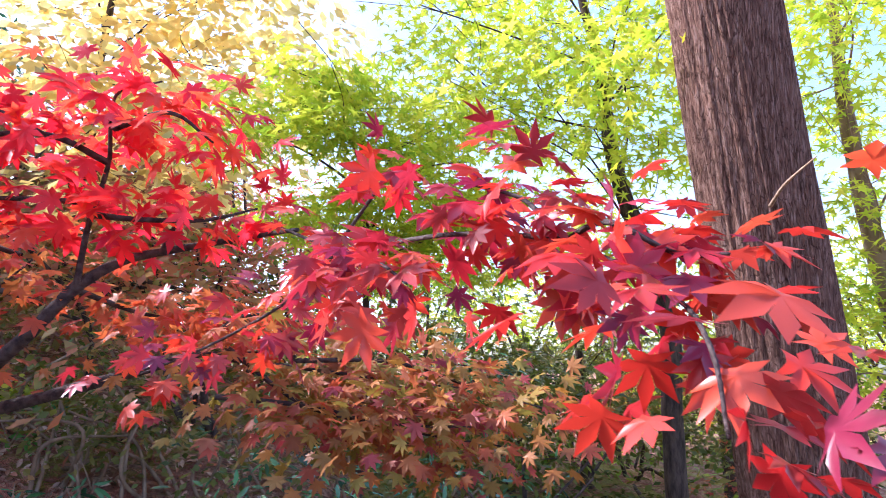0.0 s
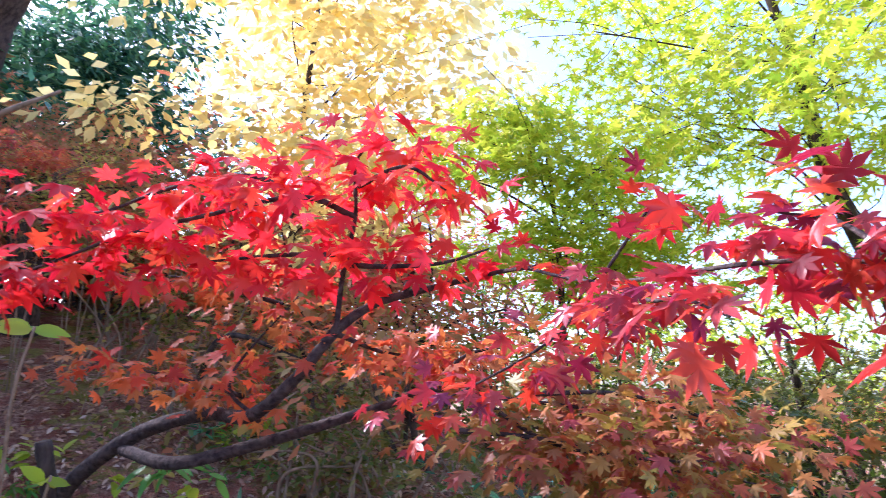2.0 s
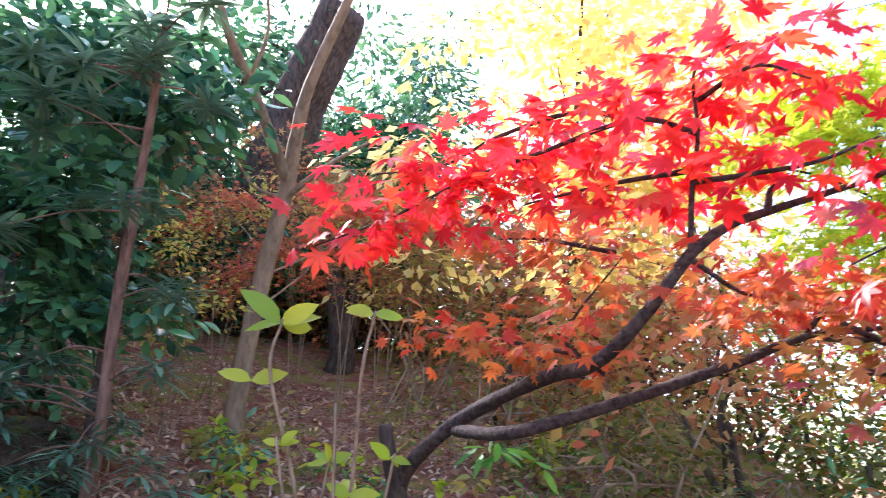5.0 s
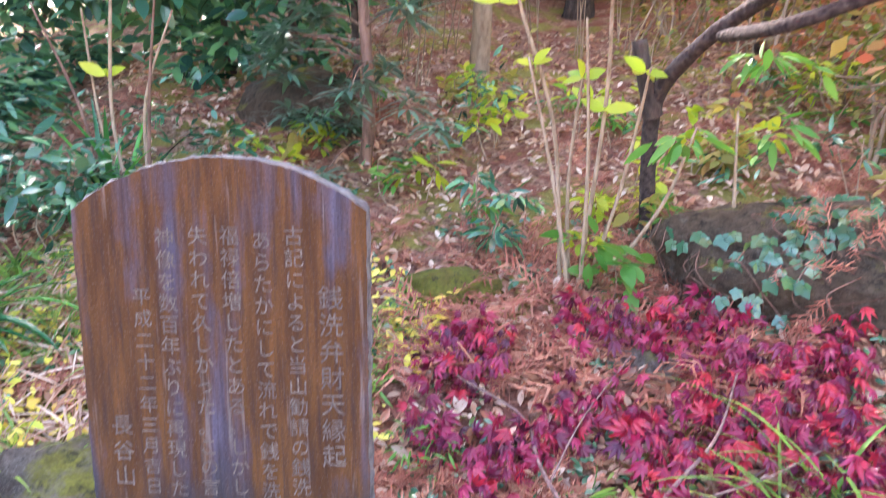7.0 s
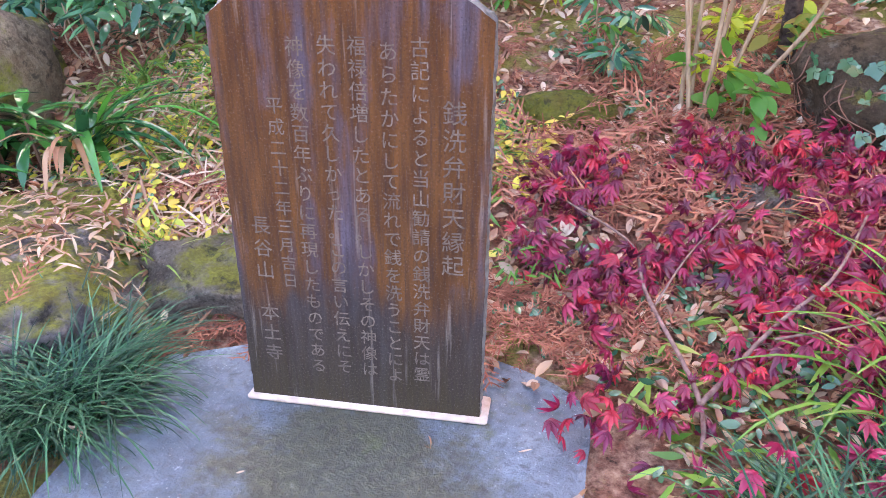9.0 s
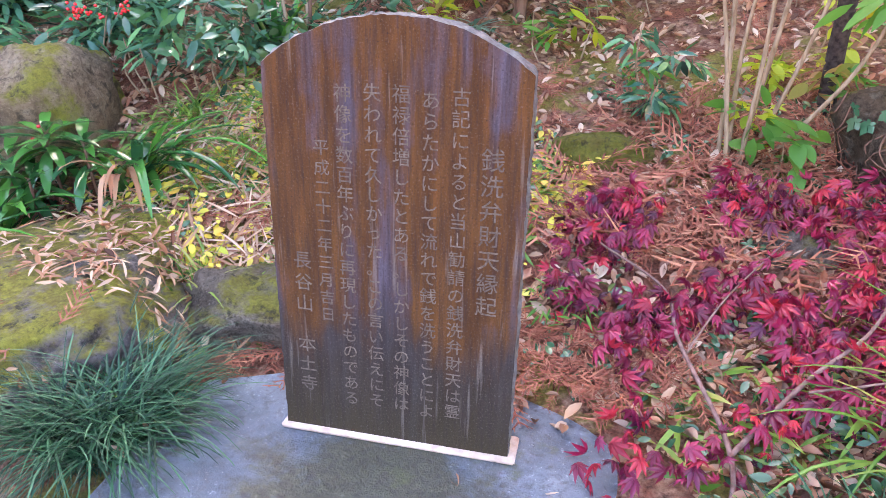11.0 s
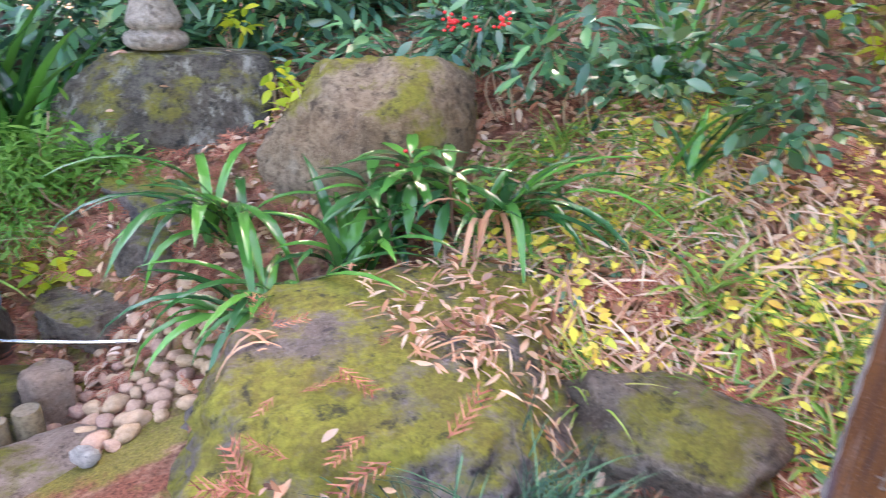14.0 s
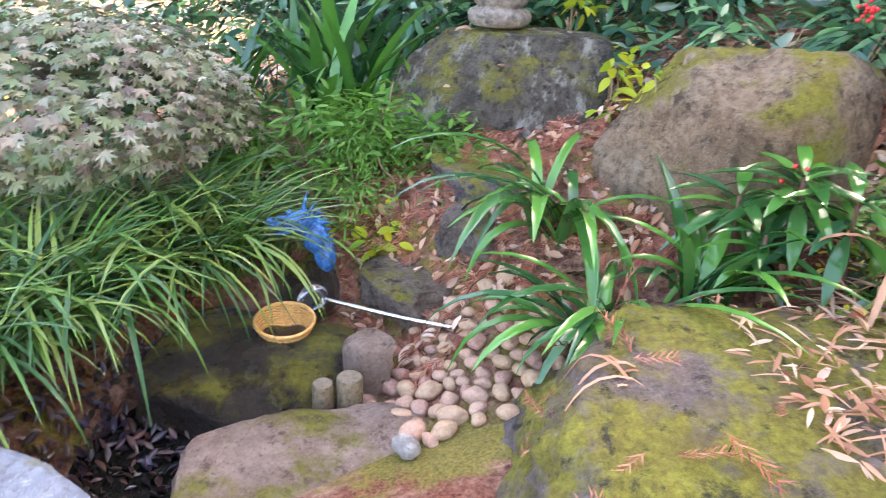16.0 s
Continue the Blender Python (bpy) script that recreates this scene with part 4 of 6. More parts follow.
build_tree("green_maple", "maple with yellow-green leaves beyond the cedar", [(6.8, 1.7, 0), (6.6, 1.8, 2), (6.3, 1.9, 3.6), (5.9, 1.8, 5)], [0.10, 0.09, 0.07, 0.03], M_BARK_PALE, M_GREEN,
           [(5.64, 1.71, 4.02), (5.92, 1.69, 3.27), (6.45, 2.07, 2.5), (5.5, 1.62, 4.6), (6.8, 1.4, 3.6), (6.2, 2.3, 1.6), (6.9, 1.0, 2.6), (6.3, 1.3, 5.2)], 0.8, 460, 0.13, 23)
build_tree("far_maple", "distant maple with mixed green and orange leaves", [(7.2, 5.6, 0), (7.1, 5.5, 1.2), (6.8, 5.4, 2.4)], [0.09, 0.08, 0.03], M_BARK_DARK, M_UNDER,
           [(6.14, 5.39, 1.7), (6.9, 4.9, 2.0), (6.5, 6.6, 1.9), (6.78, 4.67, 1.3), (5.9, 5.63, 1.2), (7.6, 4.0, 1.3), (5.6, 4.9, 0.8), (5.3, 6.0, 1.6), (4.6, 6.2, 1.9)], 0.8, 800, 0.12, 24)
build_tree("far_maple", "distant maple with pink-red leaves beyond the slope", [(8.5, 4.4, 0), (8.4, 4.4, 1.0), (8.2, 4.4, 1.9)], [0.08, 0.07, 0.03], M_BARK_DARK, M_FARRED,
           [(8.0, 4.4, 1.3), (8.4, 3.9, 1.0), (7.9, 5.2, 1.5)], 0.6, 300, 0.10, 25)
build_tree("yellow_tree", "broad tree in glowing golden yellow autumn leaf", [(1.4, 7.2, 2.0), (1.4, 7.0, 3.4), (1.45, 6.8, 5.0), (1.6, 6.7, 7.2)], [0.05, 0.045, 0.035, 0.015], M_BARK_DARK, M_YELLOW,
           [(1.25, 6.56, 5.89), (1.94, 6.71, 5.4), (0.92, 6.28, 4.31), (2.41, 6.43, 5.66), (2.62, 6.73, 4.97), (1.81, 6.67, 6.48), (1.6, 6.2, 4.4), (0.9, 6.8, 6.8), (2.3, 7.0, 6.9), (1.3, 6.6, 3.7), (2.4, 6.6, 4.1)], 0.9, 620, 0.165, 26, TINY)
build_tree("grey_tree", "slim smooth-barked tree forking above the slope", [(-1.66, 5.62, 1.45), (-1.6, 5.52, 2.1), (-1.51, 5.45, 2.78), (-1.35, 5.32, 3.62), (-1.18, 4.99, 4.32), (-0.83, 4.68, 5.05), (-0.6, 4.6, 5.6)], [0.095, 0.08, 0.075, 0.07, 0.05, 0.04, 0.025], M_BARK_PALE, M_FARRED,
           [(-1.63, 5.9, 3.55), (-1.0, 5.9, 3.75), (-1.9, 5.9, 3.2), (-0.6, 6.0, 3.65), (-2.2, 6.1, 3.7), (-1.3, 6.2, 3.2)], 0.34, 260, 0.085, 27)
for _n_, _line, _w in (("branch", [(-1.35, 5.28, 3.65), (-1.57, 4.82, 4.22), (-1.71, 4.42, 4.54), (-1.77, 4.16, 4.9)], 0.055), ("branch", [(-1.36, 5.34, 3.50), (-1.04, 5.23, 3.74), (-0.65, 5.18, 3.98)], 0.03), ("branch", [(-1.6, 4.75, 4.3), (-1.45, 4.6, 4.7), (-1.5, 4.4, 5.2)], 0.02), ("branch", [(-1.37, 5.34, 3.5), (-1.6, 5.2, 3.55), (-1.75, 5.1, 3.75)], 0.018)):
    limb(_n_, _line, [_w, _w * 0.75, _w * 0.4], M_BARK_PALE, bpy.data.objects["grey_tree"], 9, 20, 0.05, 3)
build_tree("red_maple_far", "distant maple with tan and orange foliage behind the slope", [(-1.2, 8.6, 2.9), (-1.2, 8.4, 3.6), (-1.1, 8.2, 4.3)], [0.10, 0.09, 0.04], M_BARK_DARK, M_TAN,
           [(-2.42, 7.4, 4.14), (-1.46, 7.6, 4.29), (-0.51, 7.9, 4.5), (-3.2, 7.3, 4.2), (-1.9, 8.0, 4.6), (-0.1, 7.8, 4.0), (-2.8, 7.7, 3.7)], 0.75, 800, 0.10, 28)
build_tree("dark_tree", "leaning dark-barked tree on the upper slope", [(-1.25, 8.05, 2.2), (-1.2, 7.95, 2.6), (-1.3, 7.9, 3.2), (-1.45, 7.8, 4.0)], [0.20, 0.16, 0.12, 0.06], M_BARK_DARK, M_OLIVE,
           [(-1.41, 7.49, 3.9), (-0.72, 8.01, 4.0), (-2.2, 8.0, 3.9)], 0.6, 400, 0.07, 29, TINY)
build_tree("big_trunk", "huge old dark tree trunk leaning on the ridge", [(-3.4, 9.6, 2.5), (-2.9, 9.2, 4.2), (-2.3, 8.6, 6.0), (-1.6, 8.1, 7.6)], [0.55, 0.48, 0.42, 0.36], M_BARK_DARK, M_EVERGREEN,
           [(-3.4, 9.0, 7.0), (-2.6, 9.5, 7.6)], 0.9, 300, 0.12, 30, LANCE)
for _c, _s in ((((-1.26, 12.0, 8.0), (-1.65, 11.5, 6.7), (-0.71, 12.7, 9.0), (-1.54, 11.9, 5.3), (-0.2, 12.6, 6.6)), 41), (((-5.5, 9.6, 5.2), (-4.6, 9.9, 6.4), (-6.0, 9.2, 4.0), (-5.0, 9.4, 4.2)), 42)):
    build_tree("evergreen_tree", "dense dark evergreen tree closing the hilltop", [(_c[0][0], _c[0][1] + 0.5, 3.0), (_c[0][0], _c[0][1] + 0.4, 5.0), (_c[0][0], _c[0][1] + 0.2, _c[0][2])], [0.2, 0.16, 0.06], M_BARK_DARK, M_EVERGREEN, _c, 1.3, 2200, 0.24, _s, FAR_LEAF)


def build_shrub(name, label, stems, mat, leaf_mat, centres, radius, n, size, seed, template=LANCE, thick=0.012, flat=0.9, droop=0.2):
    g = np.random.default_rng(seed)
    bush = thing(name, label, "shrub")
    for k, s in enumerate(stems):
        limb("stem", s, [thick, thick * 0.8, thick * 0.5], mat, bush, 7, 16, 0.06, k)
    scattered("leaf", template, *clumps(centres, radius, n, size, g, flat, droop), leaf_mat, bush)
    return bush


build_shrub("evergreen_shrub", "tall dark evergreen shrub with large glossy leaves", [[(-2.9, 4.9, 1.4), (-2.8, 4.5, 2.2), (-2.7, 4.2, 3.4)], [(-3.6, 4.9, 1.5), (-3.5, 4.6, 2.4), (-3.3, 4.4, 3.6)], [(-2.4, 4.8, 1.4), (-2.3, 4.6, 2.4), (-2.2, 4.4, 3.6)]], M_BARK_DARK, M_EVERGREEN,
            [(-2.9, 4.2, 3.2), (-2.5, 4.3, 2.9), (-2.9, 4.3, 2.4), (-2.7, 4.3, 3.8), (-2.2, 4.5, 3.9), (-2.3, 4.4, 2.5), (-3.2, 4.2, 4.1), (-3.7, 4.2, 2.6), (-3.6, 4.1, 3.4), (-4.2, 4.2, 2.3), (-3.4, 4.4, 1.9), (-4.4, 4.4, 3.4), (-2.2, 4.6, 3.2), (-3.0, 4.8, 4.6), (-3.8, 4.8, 4.4), (-2.4, 4.9, 4.6), (-4.6, 4.8, 4.6), (-5.0, 4.4, 3.0), (-5.0, 4.2, 2.0)], 0.5, 420, 0.17, 51, BROAD, 0.03)


def build_whorl_shrub():
    g = np.random.default_rng(52)
    bush = thing("narrow_leaf_shrub", "slender reddish stem with whorls of narrow blue-green leaves", "shrub")
    line = [(-1.88, 3.86, 0.80), (-1.85, 3.90, 1.35), (-1.85, 3.82, 2.12), (-1.75, 3.61, 3.17), (-1.68, 3.43, 3.9)]
    limb("stem", line, [0.045, 0.038, 0.035, 0.028, 0.02], M_BARK_RED, bush, 9, 40, 0.07, 2)
    c = curve_points(line, 60)
    tips = []
    for i in range(34):
        b = c[g.integers(8, 60)]
        e = b + np.array([g.uniform(-0.65, 0.5), g.uniform(-0.5, 0.3), g.uniform(-0.25, 0.2)])
        limb("branch", [b, (b + e) / 2 + np.array([0, 0, 0.05]), e], [0.009, 0.006, 0.004], M_BARK_RED, bush, 5, 8, 0.03, i)
        tips.append(e)
    for e in ((-2.3, 3.7, 1.45), (-2.55, 3.8, 1.55), (-1.5, 3.7, 1.3), (-1.35, 3.75, 1.15), (-2.1, 3.6, 1.2)):
        tips.append(np.array(e))
    p, w, fc, s = [], [], [], []
    for e in tips:
        for k in range(34):
            a = k * 2.4 + g.uniform(-0.3, 0.3)
            d = np.array([math.cos(a), math.sin(a), g.uniform(-0.3, 0.6)])
            p.append(e + np.array([0, 0, g.uniform(-0.05, 0.05)])); w.append(d); fc.append((0, 0, 1)); s.append(g.uniform(0.15, 0.25))
    scattered("leaf", NARROW, p, w, fc, s, M_NARROW, bush)


build_whorl_shrub()
for _k, (_c, _lab) in enumerate(((((0.14, 6.78, 3.1), (0.79, 6.39, 2.6), (-0.3, 7.0, 3.0), (1.2, 6.2, 2.4), (1.9, 6.0, 2.2)), "loose olive-green thicket on the upper slope"), (((1.14, 4.5, 1.65), (1.54, 4.2, 1.39), (1.2, 4.4, 1.32), (2.13, 4.0, 1.3), (2.7, 3.9, 1.2), (3.2, 3.4, 1.0)), "yellowing undergrowth shrub with many thin stems"),
        (((0.61, 5.4, 1.9), (0.45, 6.25, 2.3), (-0.32, 6.73, 2.6)), "yellow-green bush behind the maple"), (((2.6, 2.8, 0.9), (3.0, 2.4, 0.6), (2.2, 3.2, 0.9), (3.4, 2.8, 0.9)), "dense dark undergrowth below the maple sprays"))):
    _g = np.random.default_rng(60 + _k)
    _st = []
    for _q in _c:
        for _ in range(5):
            _b = np.array([_q[0] + _g.normal(0, 0.25), _q[1] + _g.normal(0, 0.25), 0])
            _b[2] = land_z(_b[0], _b[1]) - 0.03
            _st.append([_b, (_b + np.array(_q)) / 2 + _g.normal(0, 0.12, 3), np.array(_q) + _g.normal(0, 0.25, 3)])
    build_shrub("thicket", _lab, _st, M_BARK_PALE if _k != 3 else M_BARK_DARK, (M_UNDER if _k in (1, 2) else M_OLIVE) if _k != 3 else M_EVERGREEN, _c, 0.5, 330, 0.065 if _k != 3 else 0.09, 70 + _k, TINY if _k != 3 else LANCE, 0.014)


# woods that close the hilltop and the valley side
for _k, (_lab, _mat, _size, _temp, _c) in enumerate((
        # Later clumps, out of view on the left, are added to shade the spring.
        ("dark evergreen woodland along the crest, with unseen clumps added to shade the spring", M_EVERGREEN, 0.22, FAR_LEAF, [(-7.5, 7.5, 3.4), (-6.5, 8.2, 3.6), (-5.5, 8.6, 3.5), (-4.5, 8.8, 3.4), (-3.6, 9.0, 3.5), (-6.0, 8.8, 5.0), (-4.8, 9.2, 5.2), (-3.6, 9.4, 5.0), (-7.0, 6.5, 4.6), (-2.6, 9.6, 3.9), (-2.2, 10.2, 5.2), (-3.2, 9.8, 7.2), (-4.2, 9.0, 6.6), (-5.6, 8.6, 6.6), (-7.6, 7.2, 5.8), (-7.8, 5.6, 3.2), (-8.0, 6.4, 7.4), (-8.2, 4.2, 2.8), (-9.2, 3.4, 2.6), (-7.2, 5.4, 4.0), (-9.8, 2.4, 2.4), (-6.5, 1.4, 4.7), (-7.0, 2.2, 5.4), (-6.2, 0.8, 4.4), (-7.2, 1.0, 5.2), (-6.0, 1.8, 4.9), (-7.4, 2.6, 4.0), (-7.9, 3.6, 4.8), (-6.7, 2.9, 3.5), (-8.2, 2.0, 4.6), (-7.1, 3.8, 4.4), (-8.8, 3.0, 5.6)]),
        ("olive and tan woodland behind the maple", M_TAN, 0.12, TINY, [(-1.9, 9.4, 3.6), (-0.9, 9.2, 3.4), (0.0, 9.0, 3.3), (0.9, 8.8, 3.2), (1.8, 8.4, 2.8), (-0.4, 9.4, 4.4), (0.6, 9.2, 4.2), (2.6, 8.0, 2.4), (-1.2, 9.8, 4.8), (3.3, 7.6, 2.2), (1.4, 5.8, 2.5), (2.2, 5.4, 2.1)]),
        ("orange maples glowing in the distance", M_FARRED, 0.12, MAPLE_LOW, [(3.4, 8.6, 3.4), (2.6, 9.0, 4.2), (4.4, 8.2, 2.9), (-5.0, 7.6, 4.8), (-4.0, 7.8, 5.2), (3.8, 9.2, 4.4)]),
        ("green woodland on the valley side", M_GREEN, 0.14, MAPLE_LOW, [(7.5, 7.0, 2.6), (8.8, 6.0, 2.2), (9.6, 4.6, 2.4), (10.0, 3.2, 2.8), (6.2, 8.2, 3.2), (9.0, 7.5, 3.8), (10.4, 2.2, 4.0), (9.8, 1.2, 2.6)]),
        ("mid green woodland closing the view below the maples", M_WOOD, 0.17, FAR_LEAF, [(math.sin(radians(a)) * r, math.cos(radians(a)) * r, z) for a, r, z in ((8, 11.5, 3.6), (15, 11, 3.2), (22, 11.5, 3.0), (29, 11, 2.4), (36, 11.5, 2.6), (43, 11, 2.0), (50, 11.5, 2.2), (57, 12, 2.0), (64, 11.5, 2.2), (71, 12, 2.4), (12, 12, 5.0), (26, 12.5, 4.2), (40, 12.5, 3.8), (54, 12.5, 3.6), (33, 10, 1.0), (45, 9.6, 0.8), (58, 10, 0.9), (22, 10, 2.0))]),
        ("far belt of tan and olive trees behind the crest", M_TAN, 0.30, FAR_LEAF, [(x, 11.4 - 0.12 * abs(x), z) for x in (-3.5, -2.3, -1.1, 0.1, 1.3, 2.5, 3.7) for z in (3.4, 4.6)]),
        ("far belt of dark evergreen trees behind the crest", M_EVERGREEN, 0.34, FAR_LEAF, [(x, 12.6, z) for x in (-8.5, -7.0, -5.5, -4.0, -2.5, -1.2) for z in (4.2, 6.0)]),
        ("shrubby olive undergrowth on the valley side", M_UNDER, 0.10, TINY, [(4.2, 5.0, 0.9), (5.0, 4.2, 0.6), (3.5, 5.6, 1.2), (6.0, 3.6, 0.5), (7.0, 2.8, 0.7), (4.6, 6.0, 1.5), (6.6, 6.6, 1.3), (8.2, 3.0, 1.0), (7.6, 1.4, 0.8), (3.0, 6.4, 1.7)]))):
    _g = np.random.default_rng(80 + _k)
    _st = []
    for _q in _c:
        for _ in range(3):
            _b = np.array([_q[0] + _g.normal(0, 0.4), _q[1] + _g.normal(0, 0.4), 0])
            _b[2] = land_z(_b[0], _b[1]) - 0.05
            _st.append([_b, (_b + np.array(_q)) / 2 + _g.normal(0, 0.2, 3), np.array(_q) + _g.normal(0, 0.4, 3)])
    build_shrub("woodland", _lab, _st, M_BARK_DARK, _mat, _c, 1.0, 1500 if _k == 0 else 900, _size, 90 + _k, _temp, 0.03)

# ---------------------------------------------------------------- clumps of strap leaves and grass
def clump(name, label, centre, n, length, width, arch, mat, seed, spread_r=0.08, toward=None, single=True, rows=7, category="plant"):
    """A tuft of arching leaves; toward leans the spray of leaves to one side (angle, half-width)."""
    g = np.random.default_rng(seed)
    tuft = thing(name, label, category)
    a = g.uniform(0, 2 * math.pi, n) if toward is None else radians(toward[0]) + g.normal(0, radians(toward[1]), n)
    way = np.c_[np.cos(a), np.sin(a), 0 * a]
    r = spread_r * np.sqrt(g.uniform(0, 1, n))
    b = g.uniform(0, 2 * math.pi, n)
    xy = np.asarray(centre)[:2] + np.c_[r * np.cos(b), r * np.sin(b)]
    z = centre[2] if len(centre) > 2 else None
    base = np.array([(x, y, (land_z(x, y) if z is None else z) - 0.02) for x, y in xy])
    L, W, A = length * g.uniform(0.6, 1.15, n), width * g.uniform(0.7, 1.2, n), arch * g.uniform(0.55, 1.3, n)
    apart = n if single and n <= 60 else 40
    for i in range(apart):
        v, f = straps(base[i:i + 1], way[i:i + 1], L[i:i + 1], W[i:i + 1], A[i:i + 1], rows)
        mesh_of("leaf", v, f, mat, tuft)
    if n > apart:
        v, f = straps(base[apart:], way[apart:], L[apart:], W[apart:], A[apart:], rows)
        tagged(mesh_of("foliage", v, f, mat, tuft), kind="stuff")
    return tuft


clump("strap_leaf_clump", "glossy dark green arching strap leaves beside the upright boulder", (-3.60, 0.98), 24, 0.80, 0.062, 1.9, M_STRAP, 101, 0.10, (-70, 75), rows=9)
clump("strap_leaf_clump", "bright green strap leaves fanning over the pebbles", (-3.00, 0.90), 34, 0.66, 0.052, 1.9, M_STRAP, 102, 0.10, (-95, 60), rows=9)
clump("strap_leaf_clump", "upright sword-shaped green leaves in front of the boulder", (-3.02, 1.22), 18, 0.56, 0.056, 1.3, M_STRAP, 103, 0.10, None, rows=9)
clump("strap_leaf_clump", "long glossy strap leaves arching over dry grass", (-2.72, 1.72), 26, 0.70, 0.052, 1.7, M_STRAP, 104, 0.10, (15, 70), rows=9)
clump("strap_leaf_clump", "tall sword-leaved clump on the slope behind the tablet", (-2.75, 2.75), 18, 0.72, 0.045, 0.6, M_STRAP, 105, 0.08, None, rows=9)
clump("strap_leaf_clump", "green sword leaves growing under the evergreen shrubs", (-2.35, 2.35), 14, 0.55, 0.04, 0.9, M_STRAP, 106, 0.08, None, rows=9)
clump("strap_leaf_clump", "small clump of fresh strap leaves among litter", (-1.95, 1.98), 16, 0.34, 0.02, 1.2, M_BLADE, 107, 0.06, None)
for _i, (_x, _y) in enumerate(((-2.0, 1.45), (-2.3, 2.0), (-1.55, 2.1), (-2.9, 2.2), (-1.2, 2.5))):
    clump("grass_tuft", "thin yellow-green grass tuft on the leafy slope", (_x, _y), 45, 0.30, 0.011, 1.25, M_BLADE, 110 + _i, 0.09)
clump("mondo_grass", "dense round tuft of dark blue-green mondo grass", (-1.66, 0.83), 1100, 0.43, 0.0062, 1.45, M_TUFT, 120, 0.17)
clump("mondo_grass", "blue-green mondo grass at the path's edge", (0.24, 1.27), 420, 0.30, 0.0070, 1.4, M_TUFT, 121, 0.17)
clump("mondo_grass", "blue-green mondo grass under the crimson sprigs", (0.50, 1.52), 360, 0.30, 0.0070, 1.4, M_TUFT, 122, 0.2)
clump("long_grass", "long arching green grass beside the crimson sprigs", (0.46, 1.86), 60, 0.55, 0.015, 1.6, M_BLADE, 123, 0.2, (200, 90), rows=9)
for _i, (_x, _y, _n, _l) in enumerate(((-3.90, -0.42, 280, 0.74), (-3.58, -0.84, 300, 0.76), (-4.2, -0.80, 220, 0.84), (-4.12, -0.25, 80, 0.55), (-3.40, -1.00, 200, 0.64))):
    clump("sedge_clump", "big arching clump of long green sedge over the spring", (_x, _y, -0.12 if _i != 3 else -0.15), _n, _l, 0.0195, 1.65, M_SEDGE, 130 + _i, 0.22, None, rows=9)
clump("sedge_clump", "small green leaf tuft growing in the wet hollow", (-3.02, -0.30, -0.42), 14, 0.14, 0.02, 1.2, M_FERN, 136, 0.04)
clump("aspidistra", "tall broad dark green leaves standing behind the pedestal", (-5.25, 0.30), 44, 0.95, 0.095, 0.7, M_STRAP, 140, 0.28, None, rows=9)
clump("aspidistra", "broad upright dark green leaves near the pedestal", (-5.2, -0.35), 24, 0.85, 0.08, 0.7, M_STRAP, 141, 0.25, None, rows=9)
clump("dry_leaf_stalks", "bundle of withered tan strap leaves hanging over the slope", (-2.66, 1.62, 0.34), 6, 0.34, 0.024, 3.0, M_WITHERED, 142, 0.05, (-50, 30), rows=9)
clump("dry_leaf_stalks", "withered brown strap leaves lying on the mossy boulder", (-2.50, 0.74, 0.18), 12, 0.30, 0.013, 4.5, M_WITHERED, 143, 0.05, (-100, 25), rows=9)


def leafy(name, label, centres, radius, n, size, mat, seed, template=LANCE, stems=None, stem_mat=None, flat=1.0, droop=0.1, thick=0.006, single=0):
    g = np.random.default_rng(seed)
    bush = thing(name, label, "plant")
    for c in centres:
        for _ in range(stems or 3):
            b = np.array([c[0] + g.normal(0, 0.04), c[1] + g.normal(0, 0.04), 0])
            b[2] = land_z(b[0], b[1]) - 0.02
            e = np.array(c) + g.normal(0, 0.4, 3) * radius
            limb("stem", [b, (b + e) / 2 + g.normal(0, 0.03, 3), e], [thick, thick * 0.8, thick * 0.5], stem_mat or M_TWIG, bush, 5, 8, 0.04)
    p, w, f, s = clumps(centres, radius, n, size, g, flat, droop)
    scattered("leaf", template, p, w, f, s, mat, bush, single)
    return bush




def rosette_plant(name, label, heads, seed):
    """Low stems, each with a whorl of glossy lance leaves bowing outwards."""
    g = np.random.default_rng(seed)
    plant = thing(name, label, "plant")
    p, w, f, q = [], [], [], []
    for x, y, z, n, size in heads:
        foot = (x + 0.03, y + 0.02, land_z(x, y) - 0.02)
        limb("stem", [foot, (x + 0.02, y, (foot[2] + z) / 2), (x, y, z)], [0.009, 0.007, 0.005], M_BARK_RED, plant, 6, 8, 0.04)
        for k in range(n):
            a = k * 2.4 + g.uniform(-0.25, 0.25); up = 0.75 - 1.25 * k / n
            d = np.array([math.cos(a), math.sin(a), up])
            p.append(np.array([x, y, z - 0.10 * k / n]) + 0.012 * d); w.append(d); f.append((0.3 * math.cos(a), 0.3 * math.sin(a), 1)); q.append(size * g.uniform(0.75, 1.15))
    scattered("leaf", blade_leaf(0.21, 6, 0.16, 0.42, 0.5), p, w, f, q, M_STRAP, plant, len(p))


